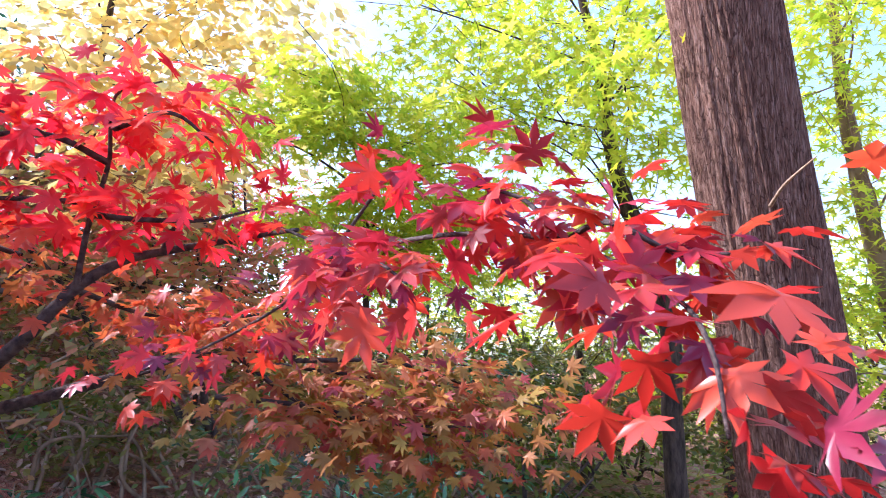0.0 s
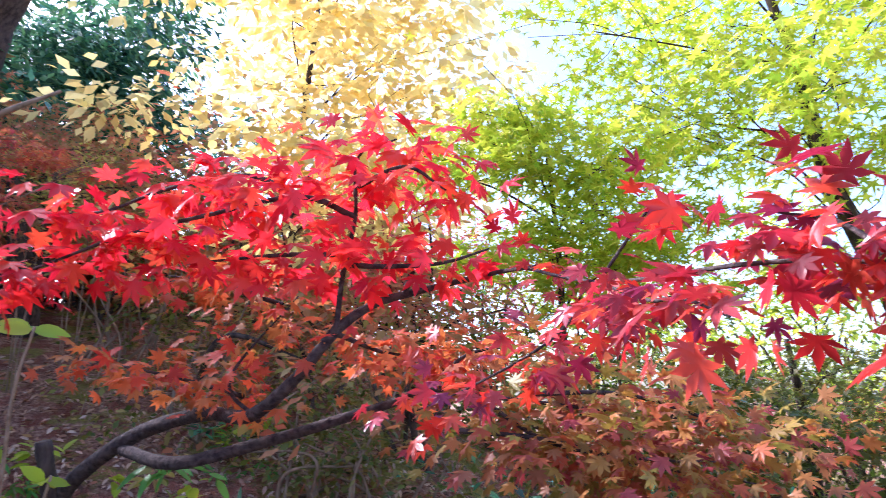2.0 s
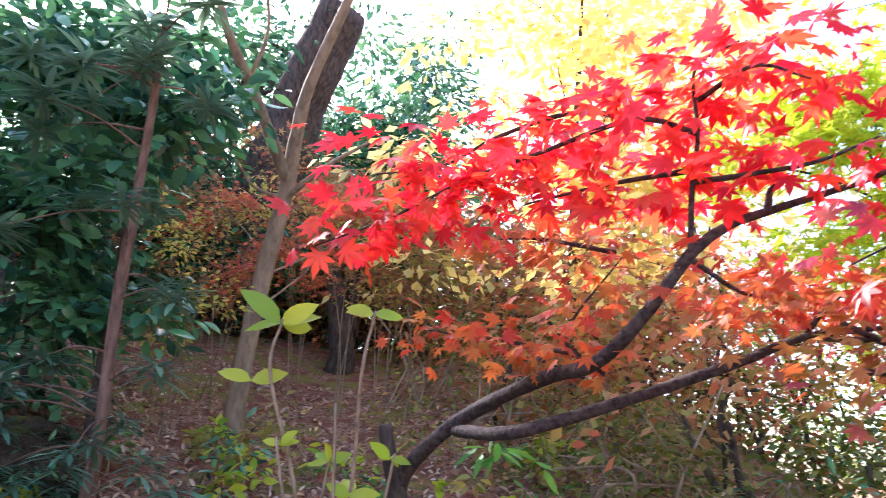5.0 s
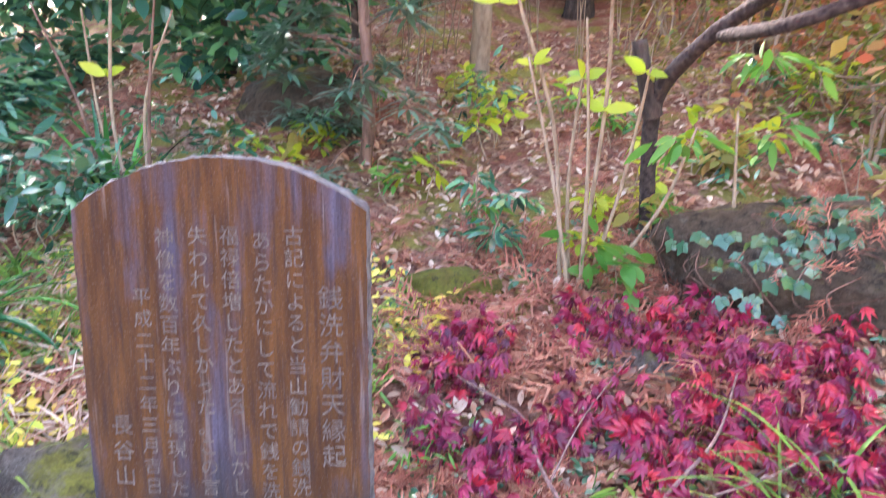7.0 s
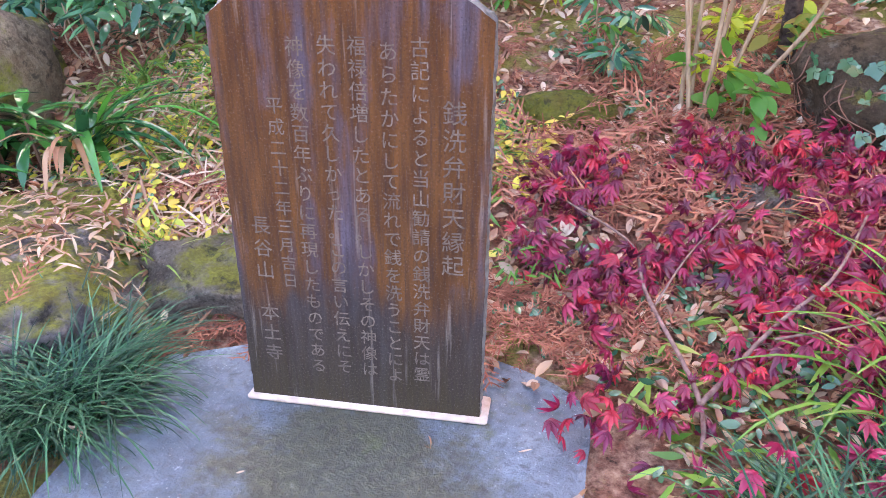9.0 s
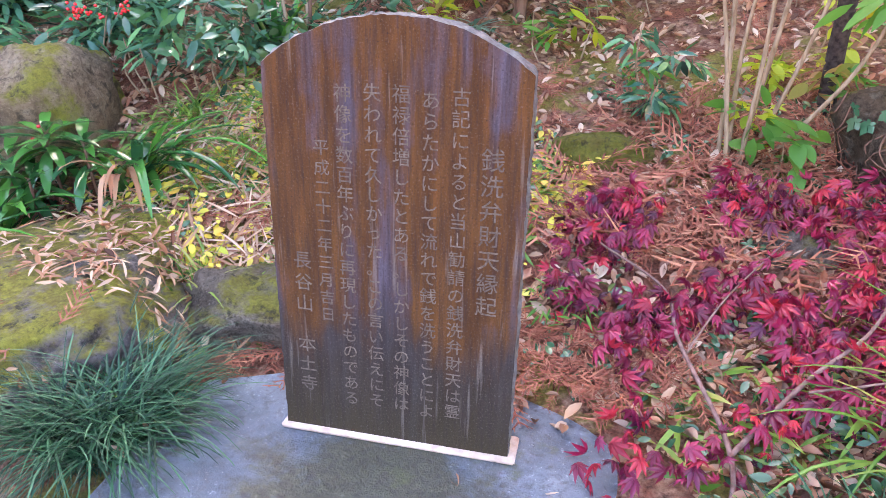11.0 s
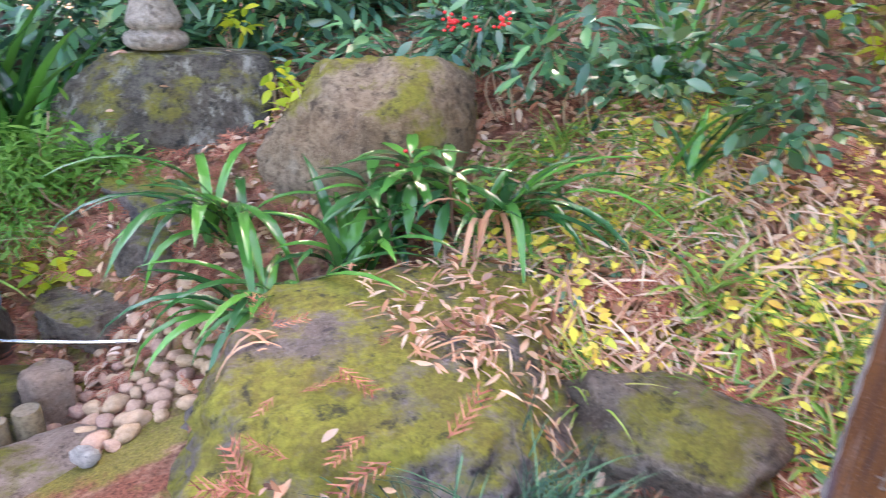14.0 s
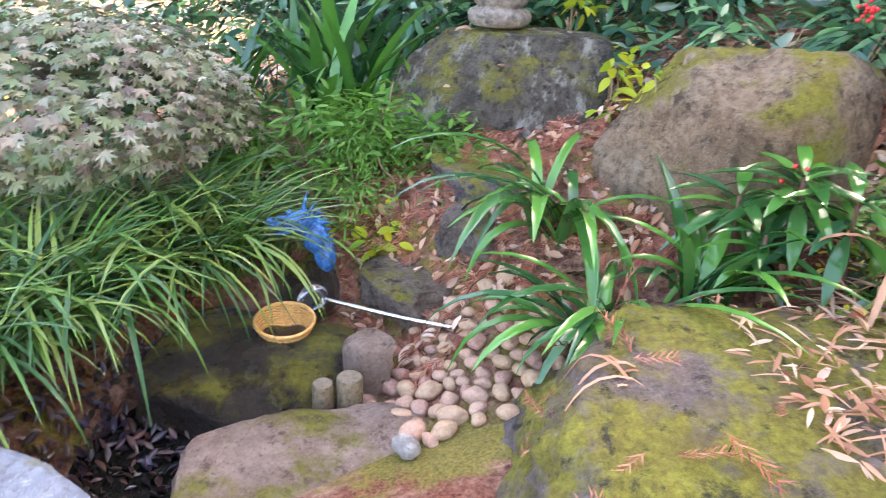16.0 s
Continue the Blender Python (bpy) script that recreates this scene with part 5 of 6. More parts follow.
rosette_plant("coralberry_plant", "whorls of glossy dark green lance leaves before the upright boulder", [(-2.98, 1.50, 0.50, 24, 0.25), (-3.10, 1.38, 0.40, 20, 0.23), (-2.84, 1.58, 0.46, 20, 0.24), (-2.92, 1.36, 0.34, 16, 0.20)], 150)
leafy("berry_shrub", "leafy shrub with clusters of small red berries", [(-3.55, 2.15, 0.88), (-3.25, 2.25, 0.90), (-3.85, 2.1, 0.86), (-3.0, 2.4, 0.85)], 0.24, 110, 0.15, M_EVERGREEN, 151, LANCE)
leafy("leafy_groundcover", "mixed green groundcover leaves on the upper bank", [(-2.6, 2.6, 0.80), (-2.2, 2.55, 0.70), (-3.0, 2.8, 0.95), (-2.4, 3.0, 0.92), (-3.4, 2.7, 0.95), (-2.9, 2.4, 0.75)], 0.26, 150, 0.09, M_IVY, 152, BROAD)
leafy("fern_bank", "feathery fresh green ferns beside the spring", [(-4.35, 0.30, 0.12), (-4.2, 0.15, 0.05), (-4.5, 0.55, 0.24), (-4.25, 0.50, 0.10), (-4.6, 0.75, 0.3)], 0.22, 620, 0.055, M_FERN, 153, NARROW, 4)
leafy("leafy_bank", "tangled light green leafy plants behind the spring", [(-4.55, 0.15, 0.22), (-4.75, 0.45, 0.30), (-4.8, -0.1, 0.22), (-4.65, -0.2, 0.15), (-4.4, 0.65, 0.26), (-4.3, 0.0, 0.1), (-4.6, 0.4, 0.32)], 0.24, 300, 0.085, M_FERN, 154, LANCE)
leafy("lime_sprigs", "small yellow-green leaf sprigs near the blue spout", [(-4.0, 0.28, -0.06), (-3.9, 0.36, -0.10)], 0.10, 40, 0.075, M_LIME, 155, BROAD)
leafy("lime_sprigs", "yellow-green leaf sprigs against the stone block", [(-4.35, 1.55, 0.62), (-4.2, 1.5, 0.45), (-4.75, 1.5, 0.85), (-3.75, 1.42, 0.66)], 0.10, 24, 0.085, M_LIME, 156, BROAD)
leafy("green_seedling", "shrub seedling with a tuft of glossy green leaves", [(0.26, 3.13, 1.26)], 0.17, 60, 0.13, M_FERN, 157, LANCE, 1, M_TWIG, 0.5, 0.4, 0.011)
leafy("green_seedling", "small glossy evergreen seedling among the litter", [(-0.86, 3.30, 0.92), (-0.80, 3.25, 0.70)], 0.13, 60, 0.12, M_EVERGREEN, 158, LANCE, 1, M_TWIG, 0.7, 0.3, 0.007)
leafy("green_seedling", "pale green broad-leaved sprout on the slope", [(-1.36, 3.72, 0.90)], 0.10, 18, 0.16, M_LIME, 159, LANCE, 1)
leafy("foxglove_plant", "fresh green broad leaves at the foot of the canes", [(-0.40, 3.05, 0.56), (-0.25, 3.0, 0.54)], 0.11, 22, 0.13, M_FERN, 160, BROAD, 1)
leafy("small_fern", "small green fern beside the tablet", [(-0.72, 1.98, 0.06)], 0.10, 90, 0.055, M_FERN, 161, NARROW, 2)
leafy("lime_seedling", "yellow-green seedling leaves on the dark slope", [(-0.25, 3.95, 0.98), (-1.2, 4.3, 1.2), (0.5, 4.3, 1.1), (-0.6, 4.6, 1.35)], 0.14, 30, 0.11, M_LIME, 162, BROAD, 1)
leafy("dark_groundcover", "dark leafy growth under the evergreen shrubs", [(-3.2, 3.6, 1.25), (-2.8, 3.5, 1.15), (-3.7, 3.4, 1.2), (-2.3, 3.7, 1.15), (-1.5, 4.1, 1.15), (-1.2, 4.5, 1.35)], 0.25, 90, 0.10, M_EVERGREEN, 163, LANCE)
leafy("olive_groundcover", "scattered olive leaves of low plants up the slope", [(-0.9, 5.0, 1.5), (0.1, 5.2, 1.6), (0.9, 4.9, 1.45), (-2.2, 5.3, 1.8), (-0.3, 5.9, 1.9), (1.3, 4.3, 1.1), (1.7, 4.7, 1.3)], 0.28, 80, 0.07, M_OLIVE, 164, TINY)
leafy("olive_bush", "loose bush of small yellow-green leaves up the slope, coloured as if sunlit", [(-2.33, 5.53, 3.06), (-2.05, 5.92, 3.54), (-0.93, 6.45, 3.48), (-0.56, 6.64, 3.69), (-2.05, 5.15, 2.4), (-1.42, 6.56, 4.09)], 0.36, 330, 0.06, M_SUNLIT_OLIVE, 166, TINY, 4, M_BARK_PALE)
leafy("hedge", "dark evergreen hedge behind the spring garden", [(-6.0, -1.5, 0.7), (-6.2, -0.6, 0.8), (-6.2, 0.3, 0.9), (-6.1, 1.1, 1.1), (-5.8, 1.8, 1.2), (-5.5, 2.4, 1.3), (-4.9, 2.8, 1.3), (-4.4, 3.2, 1.4), (-6.6, 0.9, 1.9), (-6.4, -1.0, 1.7), (-5.6, 2.9, 2.0), (-5.6, 1.3, 0.5), (-5.3, 1.9, 0.7), (-4.7, 2.3, 0.8), (-5.9, 0.6, 0.4), (-4.1, 2.7, 1.0), (-5.8, -0.6, 0.3), (-6.3, 1.6, 0.9), (-6.0, 0.8, 0.9), (-6.2, -0.1, 0.6), (-5.9, -1.2, 0.4), (-5.2, 2.4, 1.0)], 0.5, 800, 0.16, M_EVERGREEN, 165, LANCE, 3, M_BARK_DARK)


_g = np.random.default_rng(401)
for _k in range(34):
    _x, _y = _g.uniform(-2.3, 1.3), _g.uniform(3.25, 5.4)
    _m, _lab, _t = ((M_EVERGREEN, "small glossy evergreen seedling on the leafy slope", LANCE), (M_LIME, "small yellow-green seedling on the leafy slope", BROAD), (M_FERN, "low fresh green plant among fallen leaves", LANCE), (M_OLIVE, "low olive-leaved plant among fallen leaves", BROAD))[_k % 4]
    leafy("green_seedling", _lab, [(_x, _y, land_z(_x, _y) + _g.uniform(0.08, 0.24))], 0.11, 36, 0.10, _m, 410 + _k, _t, 2, M_TWIG, 0.8, 0.2, 0.005)
for _k in range(16):
    _x, _y = _g.uniform(-2.6, -1.1), _g.uniform(1.55, 2.7)
    clump("grass_tuft", "bright green grass tuft on the bank beside the tablet", (_x, _y), 26, 0.26, 0.012, 1.4, M_BLADE, 450 + _k, 0.06)


def build_dwarf_maple():
    g = np.random.default_rng(170)
    tree = thing("dwarf_maple", "low domed dwarf maple with fading grey-green and pinkish leaves", "shrub")
    c = np.array([-4.55, -0.95, 0.35])
    for k in range(5):
        a = k * 1.3
        limb("stem", [(-4.75, -0.95, land_z(-4.75, -0.95) - 0.03), (-4.7 + 0.1 * math.cos(a), -0.95 + 0.1 * math.sin(a), 0.35), tuple(c + np.array([0.5 * math.cos(a), 0.5 * math.sin(a), 0.25]))], [0.03, 0.02, 0.006], M_BARK_DARK, tree, 7, 14, 0.06, k)
    n = 4200
    d = unit(g.normal(0, 1, (n, 3)) * np.array([1, 1, 0.8])); d[:, 2] = np.abs(d[:, 2]) * 1.1 - 0.12
    r = g.uniform(0.80, 1.0, n)[:, None]
    lump = np.array([1 + 0.18 * noise.noise(Vector(q * 2.2)) for q in d])[:, None]
    p = c + d * r * lump * np.array([0.82, 0.80, 0.50])
    way = unit(d * np.array([1, 1, 0.2])) + np.array([0, 0, -0.55]) + g.normal(0, 0.3, (n, 3))
    face = d + np.array([0, 0, 0.7]) + g.normal(0, 0.3, (n, 3))
    scattered("leaf", MAPLE, p, way, face, 0.062 * g.uniform(0.6, 1.25, n), M_PINKGREEN, tree)


build_dwarf_maple()

s_ = Nodes("glossy_red_berry")
M_BERRY = s_.done(s_.ramp(s_.noise(30), [(0.3, (0.55, 0.01, 0.02)), (0.7, (0.75, 0.03, 0.03))]), 0.25, 0.6)


def build_berries():
    g = np.random.default_rng(171)
    ball = bmesh.new()
    bmesh.ops.create_icosphere(ball, subdivisions=2, radius=0.0085)
    for q in ball.verts:
        q.co.z *= 0.94
    me = bpy.data.meshes.new("berry")
    ball.to_mesh(me); ball.free()
    for q in me.polygons:
        q.use_smooth = True
    me.materials.append(M_BERRY)
    bush = bpy.data.objects["berry_shrub"]
    for c, n in (((-3.42, 2.0, 0.96), 16), ((-3.22, 2.12, 0.98), 12), ((-3.30, 2.02, 0.95), 8), ((-3.05, 1.52, 0.50), 3), ((-3.18, 1.42, 0.28), 3)):
        for _ in range(n):
            ob = new("berry", me)
            ob.location = np.array(c) + g.normal(0, 0.022, 3)
            ob.parent = bush


build_berries()


def build_canes():
    g = np.random.default_rng(180)
    plant = thing("cane_plant", "tall dry hydrangea canes with a few large lime-green leaves", "plant")
    lines = [[(-0.47, 3.05, 0.40), (-0.53, 3.10, 1.15), (-0.67, 2.95, 1.71), (-0.63, 2.91, 1.95)], [(-0.40, 3.08, 0.40), (-0.30, 3.06, 1.23), (-0.27, 2.93, 1.72), (-0.22, 2.88, 1.99)],
             [(-0.44, 3.1, 0.40), (-0.46, 3.12, 0.9), (-0.40, 3.05, 1.38)], [(-0.36, 3.1, 0.42), (-0.22, 3.12, 0.9), (-0.12, 3.08, 1.4)], [(-0.42, 3.0, 0.38), (-0.50, 2.98, 0.9), (-0.62, 2.96, 1.45)],
             [(-0.38, 3.05, 0.4), (-0.36, 3.02, 1.0), (-0.38, 2.98, 1.6)], [(-0.32, 3.1, 0.4), (-0.05, 3.15, 0.8), (0.08, 3.2, 1.15)]]
    for k, l in enumerate(lines):
        limb("cane", l, [0.011, 0.009, 0.006], M_TWIG, plant, 7, 24, 0.06, k)
    p, w, f, s = [], [], [], []
    for c, n, sz in (((-0.64, 2.92, 1.93), 6, 0.26), ((-0.23, 2.89, 1.98), 4, 0.19), ((-0.40, 3.05, 1.36), 5, 0.13), ((-0.14, 3.08, 1.38), 5, 0.13), ((-0.60, 2.97, 1.42), 5, 0.12), ((-0.75, 2.95, 1.68), 2, 0.17), ((-0.30, 3.03, 1.22), 3, 0.17)):
        for k in range(n):
            a = 2 * math.pi * k / n + g.uniform(-0.4, 0.4)
            p.append(c); w.append((math.cos(a), 0.5 * math.sin(a), g.uniform(-0.2, 0.6))); f.append((0.1 + g.normal(0, 0.4), -1.2, 0.5 + g.normal(0, 0.3))); s.append(sz * g.uniform(0.6, 0.95))
    scattered("leaf", BROAD, p, w, f, s, M_LIME, plant, len(p))
    plant = thing("cane_plant", "bare pinkish canes and sprouts near a mossy boulder", "plant")
    for k, l in enumerate(([(-2.80, 2.86, 0.75), (-2.83, 2.82, 1.25), (-2.68, 2.74, 1.93), (-2.65, 2.66, 2.3)], [(-2.7, 2.9, 0.75), (-2.6, 2.85, 1.3), (-2.45, 2.8, 1.9)], [(-2.75, 2.95, 0.8), (-2.72, 2.95, 1.3), (-2.5, 2.95, 1.75)], [(-3.0, 2.9, 0.8), (-3.1, 2.85, 1.3), (-3.25, 2.75, 1.8)], [(-2.9, 2.9, 0.8), (-2.95, 2.85, 1.2), (-2.9, 2.75, 1.75)])):
        limb("cane", l, [0.011, 0.009, 0.005], M_BARK_RED if k % 2 else M_TWIG, plant, 7, 20, 0.06, k)
    p, w, f, s = [], [], [], []
    for c, n in (((-2.85, 2.82, 1.42), 6), ((-2.48, 2.78, 1.95), 4)):
        for k in range(n):
            a = 2 * math.pi * k / n
            p.append(c); w.append((math.cos(a), 0.6 * math.sin(a), 0.4)); f.append((0.2 + g.normal(0, 0.5), -1.0, 0.5)); s.append(g.uniform(0.06, 0.14))
    scattered("leaf", BROAD, p, w, f, s, M_LIME, plant, len(p))


build_canes()


def build_crimson():
    """Low crimson maple sprigs sprawling beside the tablet."""
    g = np.random.default_rng(190)
    plant = thing("crimson_maple_shrub", "low sprawling maple sprigs with curled crimson-purple leaves", "shrub")
    z = lambda x, y, h: (x, y, land_z(x, y) + h)
    lines = [[z(-0.04, 1.36, -0.02), z(-0.08, 1.60, 0.06), z(-0.31, 1.90, 0.13), z(-0.42, 2.1, 0.14), z(-0.7, 2.25, 0.14)], [z(-0.08, 1.60, 0.06), z(0.05, 1.87, 0.13), z(0.18, 2.1, 0.16), z(0.25, 2.4, 0.15)],
             [z(-0.28, 1.85, 0.12), z(-0.22, 2.1, 0.16), z(-0.1, 2.45, 0.15)], [z(0.06, 1.82, 0.14), z(0.3, 1.95, 0.16), z(0.55, 2.2, 0.12)], [z(0.5, 2.3, 0.05), z(0.2, 2.0, 0.06), z(-0.02, 1.85, 0.06)]]
    for k, l in enumerate(lines):
        limb("stem", l, [0.008, 0.006, 0.004] if k < 2 else [0.004, 0.003, 0.002], M_BARK_STEM, plant, 7, 24, 0.07, k)
    xy = []
    while len(xy) < 1800:
        x, y = g.uniform(-0.9, 1.4), g.uniform(1.30, 3.0)
        d = ((x - 0.12) / 1.02) ** 2 + ((y - 2.30) / 0.64) ** 2
        patch = noise.noise((x * 3.1, y * 3.1, 7.0))
        low = x > -0.42 and y < 1.75 and g.uniform() < 0.25
        if (d < 1 and patch > -0.22 + 0.35 * d) or (low and patch > -0.1):
            xy.append((x, y))
    xy = np.array(xy)
    n = len(xy)
    h = g.uniform(0.02, 0.17, n)
    p = np.array([(x, y, land_z(x, y) + hh) for (x, y), hh in zip(xy, h)])
    way = np.c_[g.normal(0, 1, n), g.normal(0, 1, n) - 0.3, g.uniform(-0.7, 0.2, n)]
    face = np.array([0, -0.4, 0.8]) + g.normal(0, 0.65, (n, 3))
    scattered("leaf", CURLED, p, way, face, g.uniform(0.034, 0.074, n), M_CRIMSON, plant, 290)


build_crimson()


def build_ivy():
    g = np.random.default_rng(200)
    vine = thing("ivy", "ivy runners with glossy lobed leaves over the dark boulder", "plant")
    rockob = bpy.data.objects["ivy_rock"]
    m, me = rockob.matrix_world, rockob.data
    cand = [(m @ q.center, (m.to_3x3() @ q.normal).normalized()) for q in me.polygons]
    cand = [(c, nn) for c, nn in cand if nn.y < 0.35 and c.z > land_z(c.x, c.y) + 0.03]
    pick = [cand[i] for i in g.permutation(len(cand)) if noise.noise(cand[i][0] * 2.6) > -0.02][:125]
    p = [c + nn * g.uniform(0.01, 0.04) for c, nn in pick]
    w = [(g.normal(0, 0.5), g.normal(0, 0.3) - 0.3, -0.8) for _ in pick]
    f = [nn + Vector((0, 0, 0.5)) for _, nn in pick]
    scattered("leaf", star_leaf(5, 0.8, True, 0.1), p, w, f, g.uniform(0.045, 0.095, len(pick)), M_IVY, vine, len(pick))
    for k in range(40):
        c, nn = cand[g.integers(len(cand))]
        pts = [c + nn * 0.012]
        for _ in range(4):
            nxt = pts[-1] + Vector((g.normal(0, 0.07), g.normal(0, 0.04), -0.08))
            hit, loc, nor, _i = rockob.closest_point_on_mesh(m.inverted() @ nxt)
            pts.append(m @ loc + (m.to_3x3() @ nor).normalized() * 0.012)
        limb("runner", [tuple(q) for q in pts], [0.004, 0.003, 0.002], M_BARK_RED, vine, 5, 14, 0.05, k)


build_ivy()

# ---------------------------------------------------------------- the spring
rock("step_stone", "flat mossy stone step below the pedestal", (-4.08, 0.88, -0.04), (0.56, 0.48, 0.30), 81, M_ROCK_MOSSY, 20, flat_top=0.6, power=4.0, rough=0.2, fine=0.06)
rock("small_rock", "small dark rock in the bank above the pebbles", (-3.78, 0.70, -0.14), (0.34, 0.28, 0.26), 82, M_ROCK_GREY, 50, power=3.6, rough=0.24, fine=0.06)
rock("small_rock", "grey-brown rock beside the spring's runnel", (-3.72, 0.40, -0.30), (0.42, 0.32, 0.22), 83, M_ROCK_GREY, 10, power=4.0, rough=0.22, fine=0.06, flat_top=0.5)
rock("small_rock", "squared beige stone set at the water's edge", (-3.32, 0.20, -0.42), (0.17, 0.15, 0.26), 84, M_ROCK_PLAIN, 25, cuts=4, power=7.0, faces=2, rough=0.08)
rock("small_rock", "small white stone lying on the flat rock", (-2.78, 0.22, -0.205), (0.088, 0.062, 0.058), 85, stone_material("white_stone", (0.55, 0.50, 0.47), (0.75, 0.70, 0.66), 0.0, 44), 30, cuts=3)
rock("moss_mound", "low soft cushion of yellow-green moss over a stone", (-0.98, 2.96, 0.24), (0.48, 0.34, 0.26), 86, stone_material("moss_cushion", (0.12, 0.10, 0.06), (0.25, 0.20, 0.10), 1.2, 50, moss_colour=((0.09, 0.10, 0.015), (0.28, 0.27, 0.03))), 0)
rock("flat_rock", "half-buried tan rock under the crimson sprigs", (-0.05, 2.66, 0.08), (0.46, 0.30, 0.22), 87, M_ROCK_GREY, 12)


def build_posts():
    s = Nodes("mossy_log_post")
    ring = s.noise(60, 4, 0.6)
    mat = s.done(s.ramp(ring, [(0.3, (0.09, 0.065, 0.04)), (0.7, (0.24, 0.18, 0.11))]), 0.85, 0.2)
    s = Nodes("cut_log_end")
    end = s.done(s.ramp(s.noise(90, 5, 0.7), [(0.3, (0.11, 0.085, 0.06)), (0.7, (0.22, 0.18, 0.13))]), 0.9, 0.2)
    for x, y, r, top in ((-3.20, 0.02, 0.036, -0.240), (-3.20, 0.11, 0.045, -0.225)):
        post = tagged(thing("log_post", "short weathered log post edging the spring", "post", "log posts by the spring"))
        v, f = [], []
        k = 20
        for z, rr in ((-0.55, 1.0), (-0.4, 1.02), (top - 0.006, 0.98), (top, 0.9)):
            for j in range(k):
                a = 2 * math.pi * j / k
                q = r * rr * (1 + 0.05 * noise.noise((math.cos(a) * 3 + x, math.sin(a) * 3, z * 6)))
                v.append((x + q * math.cos(a), y + q * math.sin(a), z))
        f = [(a * k + j, a * k + (j + 1) % k, (a + 1) * k + (j + 1) % k, (a + 1) * k + j) for a in range(3) for j in range(k)]
        mesh_of("log", v, f, mat, post)
        mesh_of("cut_end", [(q[0], q[1], q[2] - 0.001) for q in v[3 * k:]] + [(x, y, top - 0.002)], [(j, (j + 1) % k, k) for j in range(k)], end, post, False, "pale cut end of the log")


build_posts()


def build_pebbles():
    g = np.random.default_rng(210)
    mats = []
    for name, low, high in (("pink", (0.32, 0.165, 0.11), (0.54, 0.34, 0.24)), ("tan", (0.30, 0.18, 0.10), (0.50, 0.33, 0.21)), ("rose", (0.22, 0.105, 0.08), (0.42, 0.25, 0.19))):
        s = Nodes("pebble_" + name)
        grain = s.noise(9, 6, 0.7)
        s.bump(grain, 0.4, 0.02)
        own = s.math("MULTIPLY", s.t.nodes.new("ShaderNodeObjectInfo").outputs["Random"], 0.35)
        mats.append(s.done(s.mix(own, s.ramp(grain, [(0.3, low), (0.65, high)]), (0.40, 0.26, 0.19)), 0.6, 0.35))
    shapes = []
    for k in range(6):
        bm = rock_mesh((1, 0.8, 0.62), 300 + k, 2.1, 0.10, 0.01, 3)
        me = bpy.data.meshes.new("pebble")
        bm.to_mesh(me); bm.free()
        for q in me.polygons:
            q.use_smooth = True
        me.materials.append(mats[k % 3])
        shapes.append(me)
    placed = []
    tries = 0
    while len(placed) < 95 and tries < 6000:
        tries += 1
        x, y = g.uniform(-3.50, -2.82), g.uniform(0.16, 0.78)
        if not (0.10 < y - 0.25 * (x + 3.3) and y + 0.5 * (x + 2.85) < 0.70):
            continue
        s = g.uniform(0.055, 0.105)
        if any((x - a) ** 2 + (y - b) ** 2 < (0.40 * (s + c)) ** 2 for a, b, c in placed):
            continue
        placed.append((x, y, s))
        ob = new("pebble", shapes[g.integers(6)])
        ob.matrix_world = pose(x, y, land_z(x, y) - 0.1 * s, g.uniform(-12, 12), g.uniform(-12, 12), g.uniform(0, 360)) @ Matrix.Scale(s, 4)
        tagged(ob, "smooth rounded pinkish beige pebble beside the spring", "pebble", "pebbles by the spring")


build_pebbles()


def build_basket():
    s = Nodes("honey_bamboo")
    mat = s.done(s.ramp(s.noise(60, 4, 0.6, (1, 1, 3)), [(0.3, (0.50, 0.22, 0.06)), (0.7, (0.80, 0.47, 0.17))]), 0.4, 0.4)
    basket = thing("woven_basket", "shallow round honey-brown woven bamboo basket on the wet rock", "basket")
    basket.matrix_world = pose(-3.60, -0.09, -0.285, 0, 6, 0) @ Matrix.Scale(0.92, 4)
    rim, foot, high, k = 0.118, 0.080, 0.062, 28
    def ring(r, z, wave, phase, thick, name):
        pts = []
        m = k * 4
        for j in range(m):
            a = 2 * math.pi * j / m
            q = r + wave * math.cos(k / 2 * a + phase)
            pts.append((q * math.cos(a), q * math.sin(a), z))
        v, f = [], []
        for j, c in enumerate(pts):
            a = 2 * math.pi * j / m
            for t in range(6):
                b = 2 * math.pi * t / 6
                v.append((c[0] + thick * math.cos(b) * math.cos(a), c[1] + thick * math.cos(b) * math.sin(a), c[2] + thick * 1.2 * math.sin(b)))
        f = [(j * 6 + t, ((j + 1) % m) * 6 + t, ((j + 1) % m) * 6 + (t + 1) % 6, j * 6 + (t + 1) % 6) for j in range(m) for t in range(6)]
        return mesh_of(name, v, f, mat, basket)
    for i in range(15):
        t = i / 14
        ring(foot + (rim - foot) * t ** 0.8, 0.008 + high * t ** 1.3, 0.0042, math.pi * (i % 2), 0.0036, "strand")
    for i in range(9):
        ring(0.008 + 0.0085 * i, 0.007, 0.0022, math.pi * (i % 2), 0.0036, "base_strand")
    ring(rim + 0.003, high + 0.011, 0, 0, 0.0075, "rim")
    for j in range(k):
        a = 2 * math.pi * j / k
        line = [(0.01 * math.cos(a), 0.01 * math.sin(a), 0.007)] + [((foot + (rim - foot) * t ** 0.8) * math.cos(a), (foot + (rim - foot) * t ** 0.8) * math.sin(a), 0.008 + high * t ** 1.3) for t in (0, 0.3, 0.6, 1)]
        limb("stake", line, [0.0028, 0.0028], mat, basket, 5, 12, 0)


build_basket()


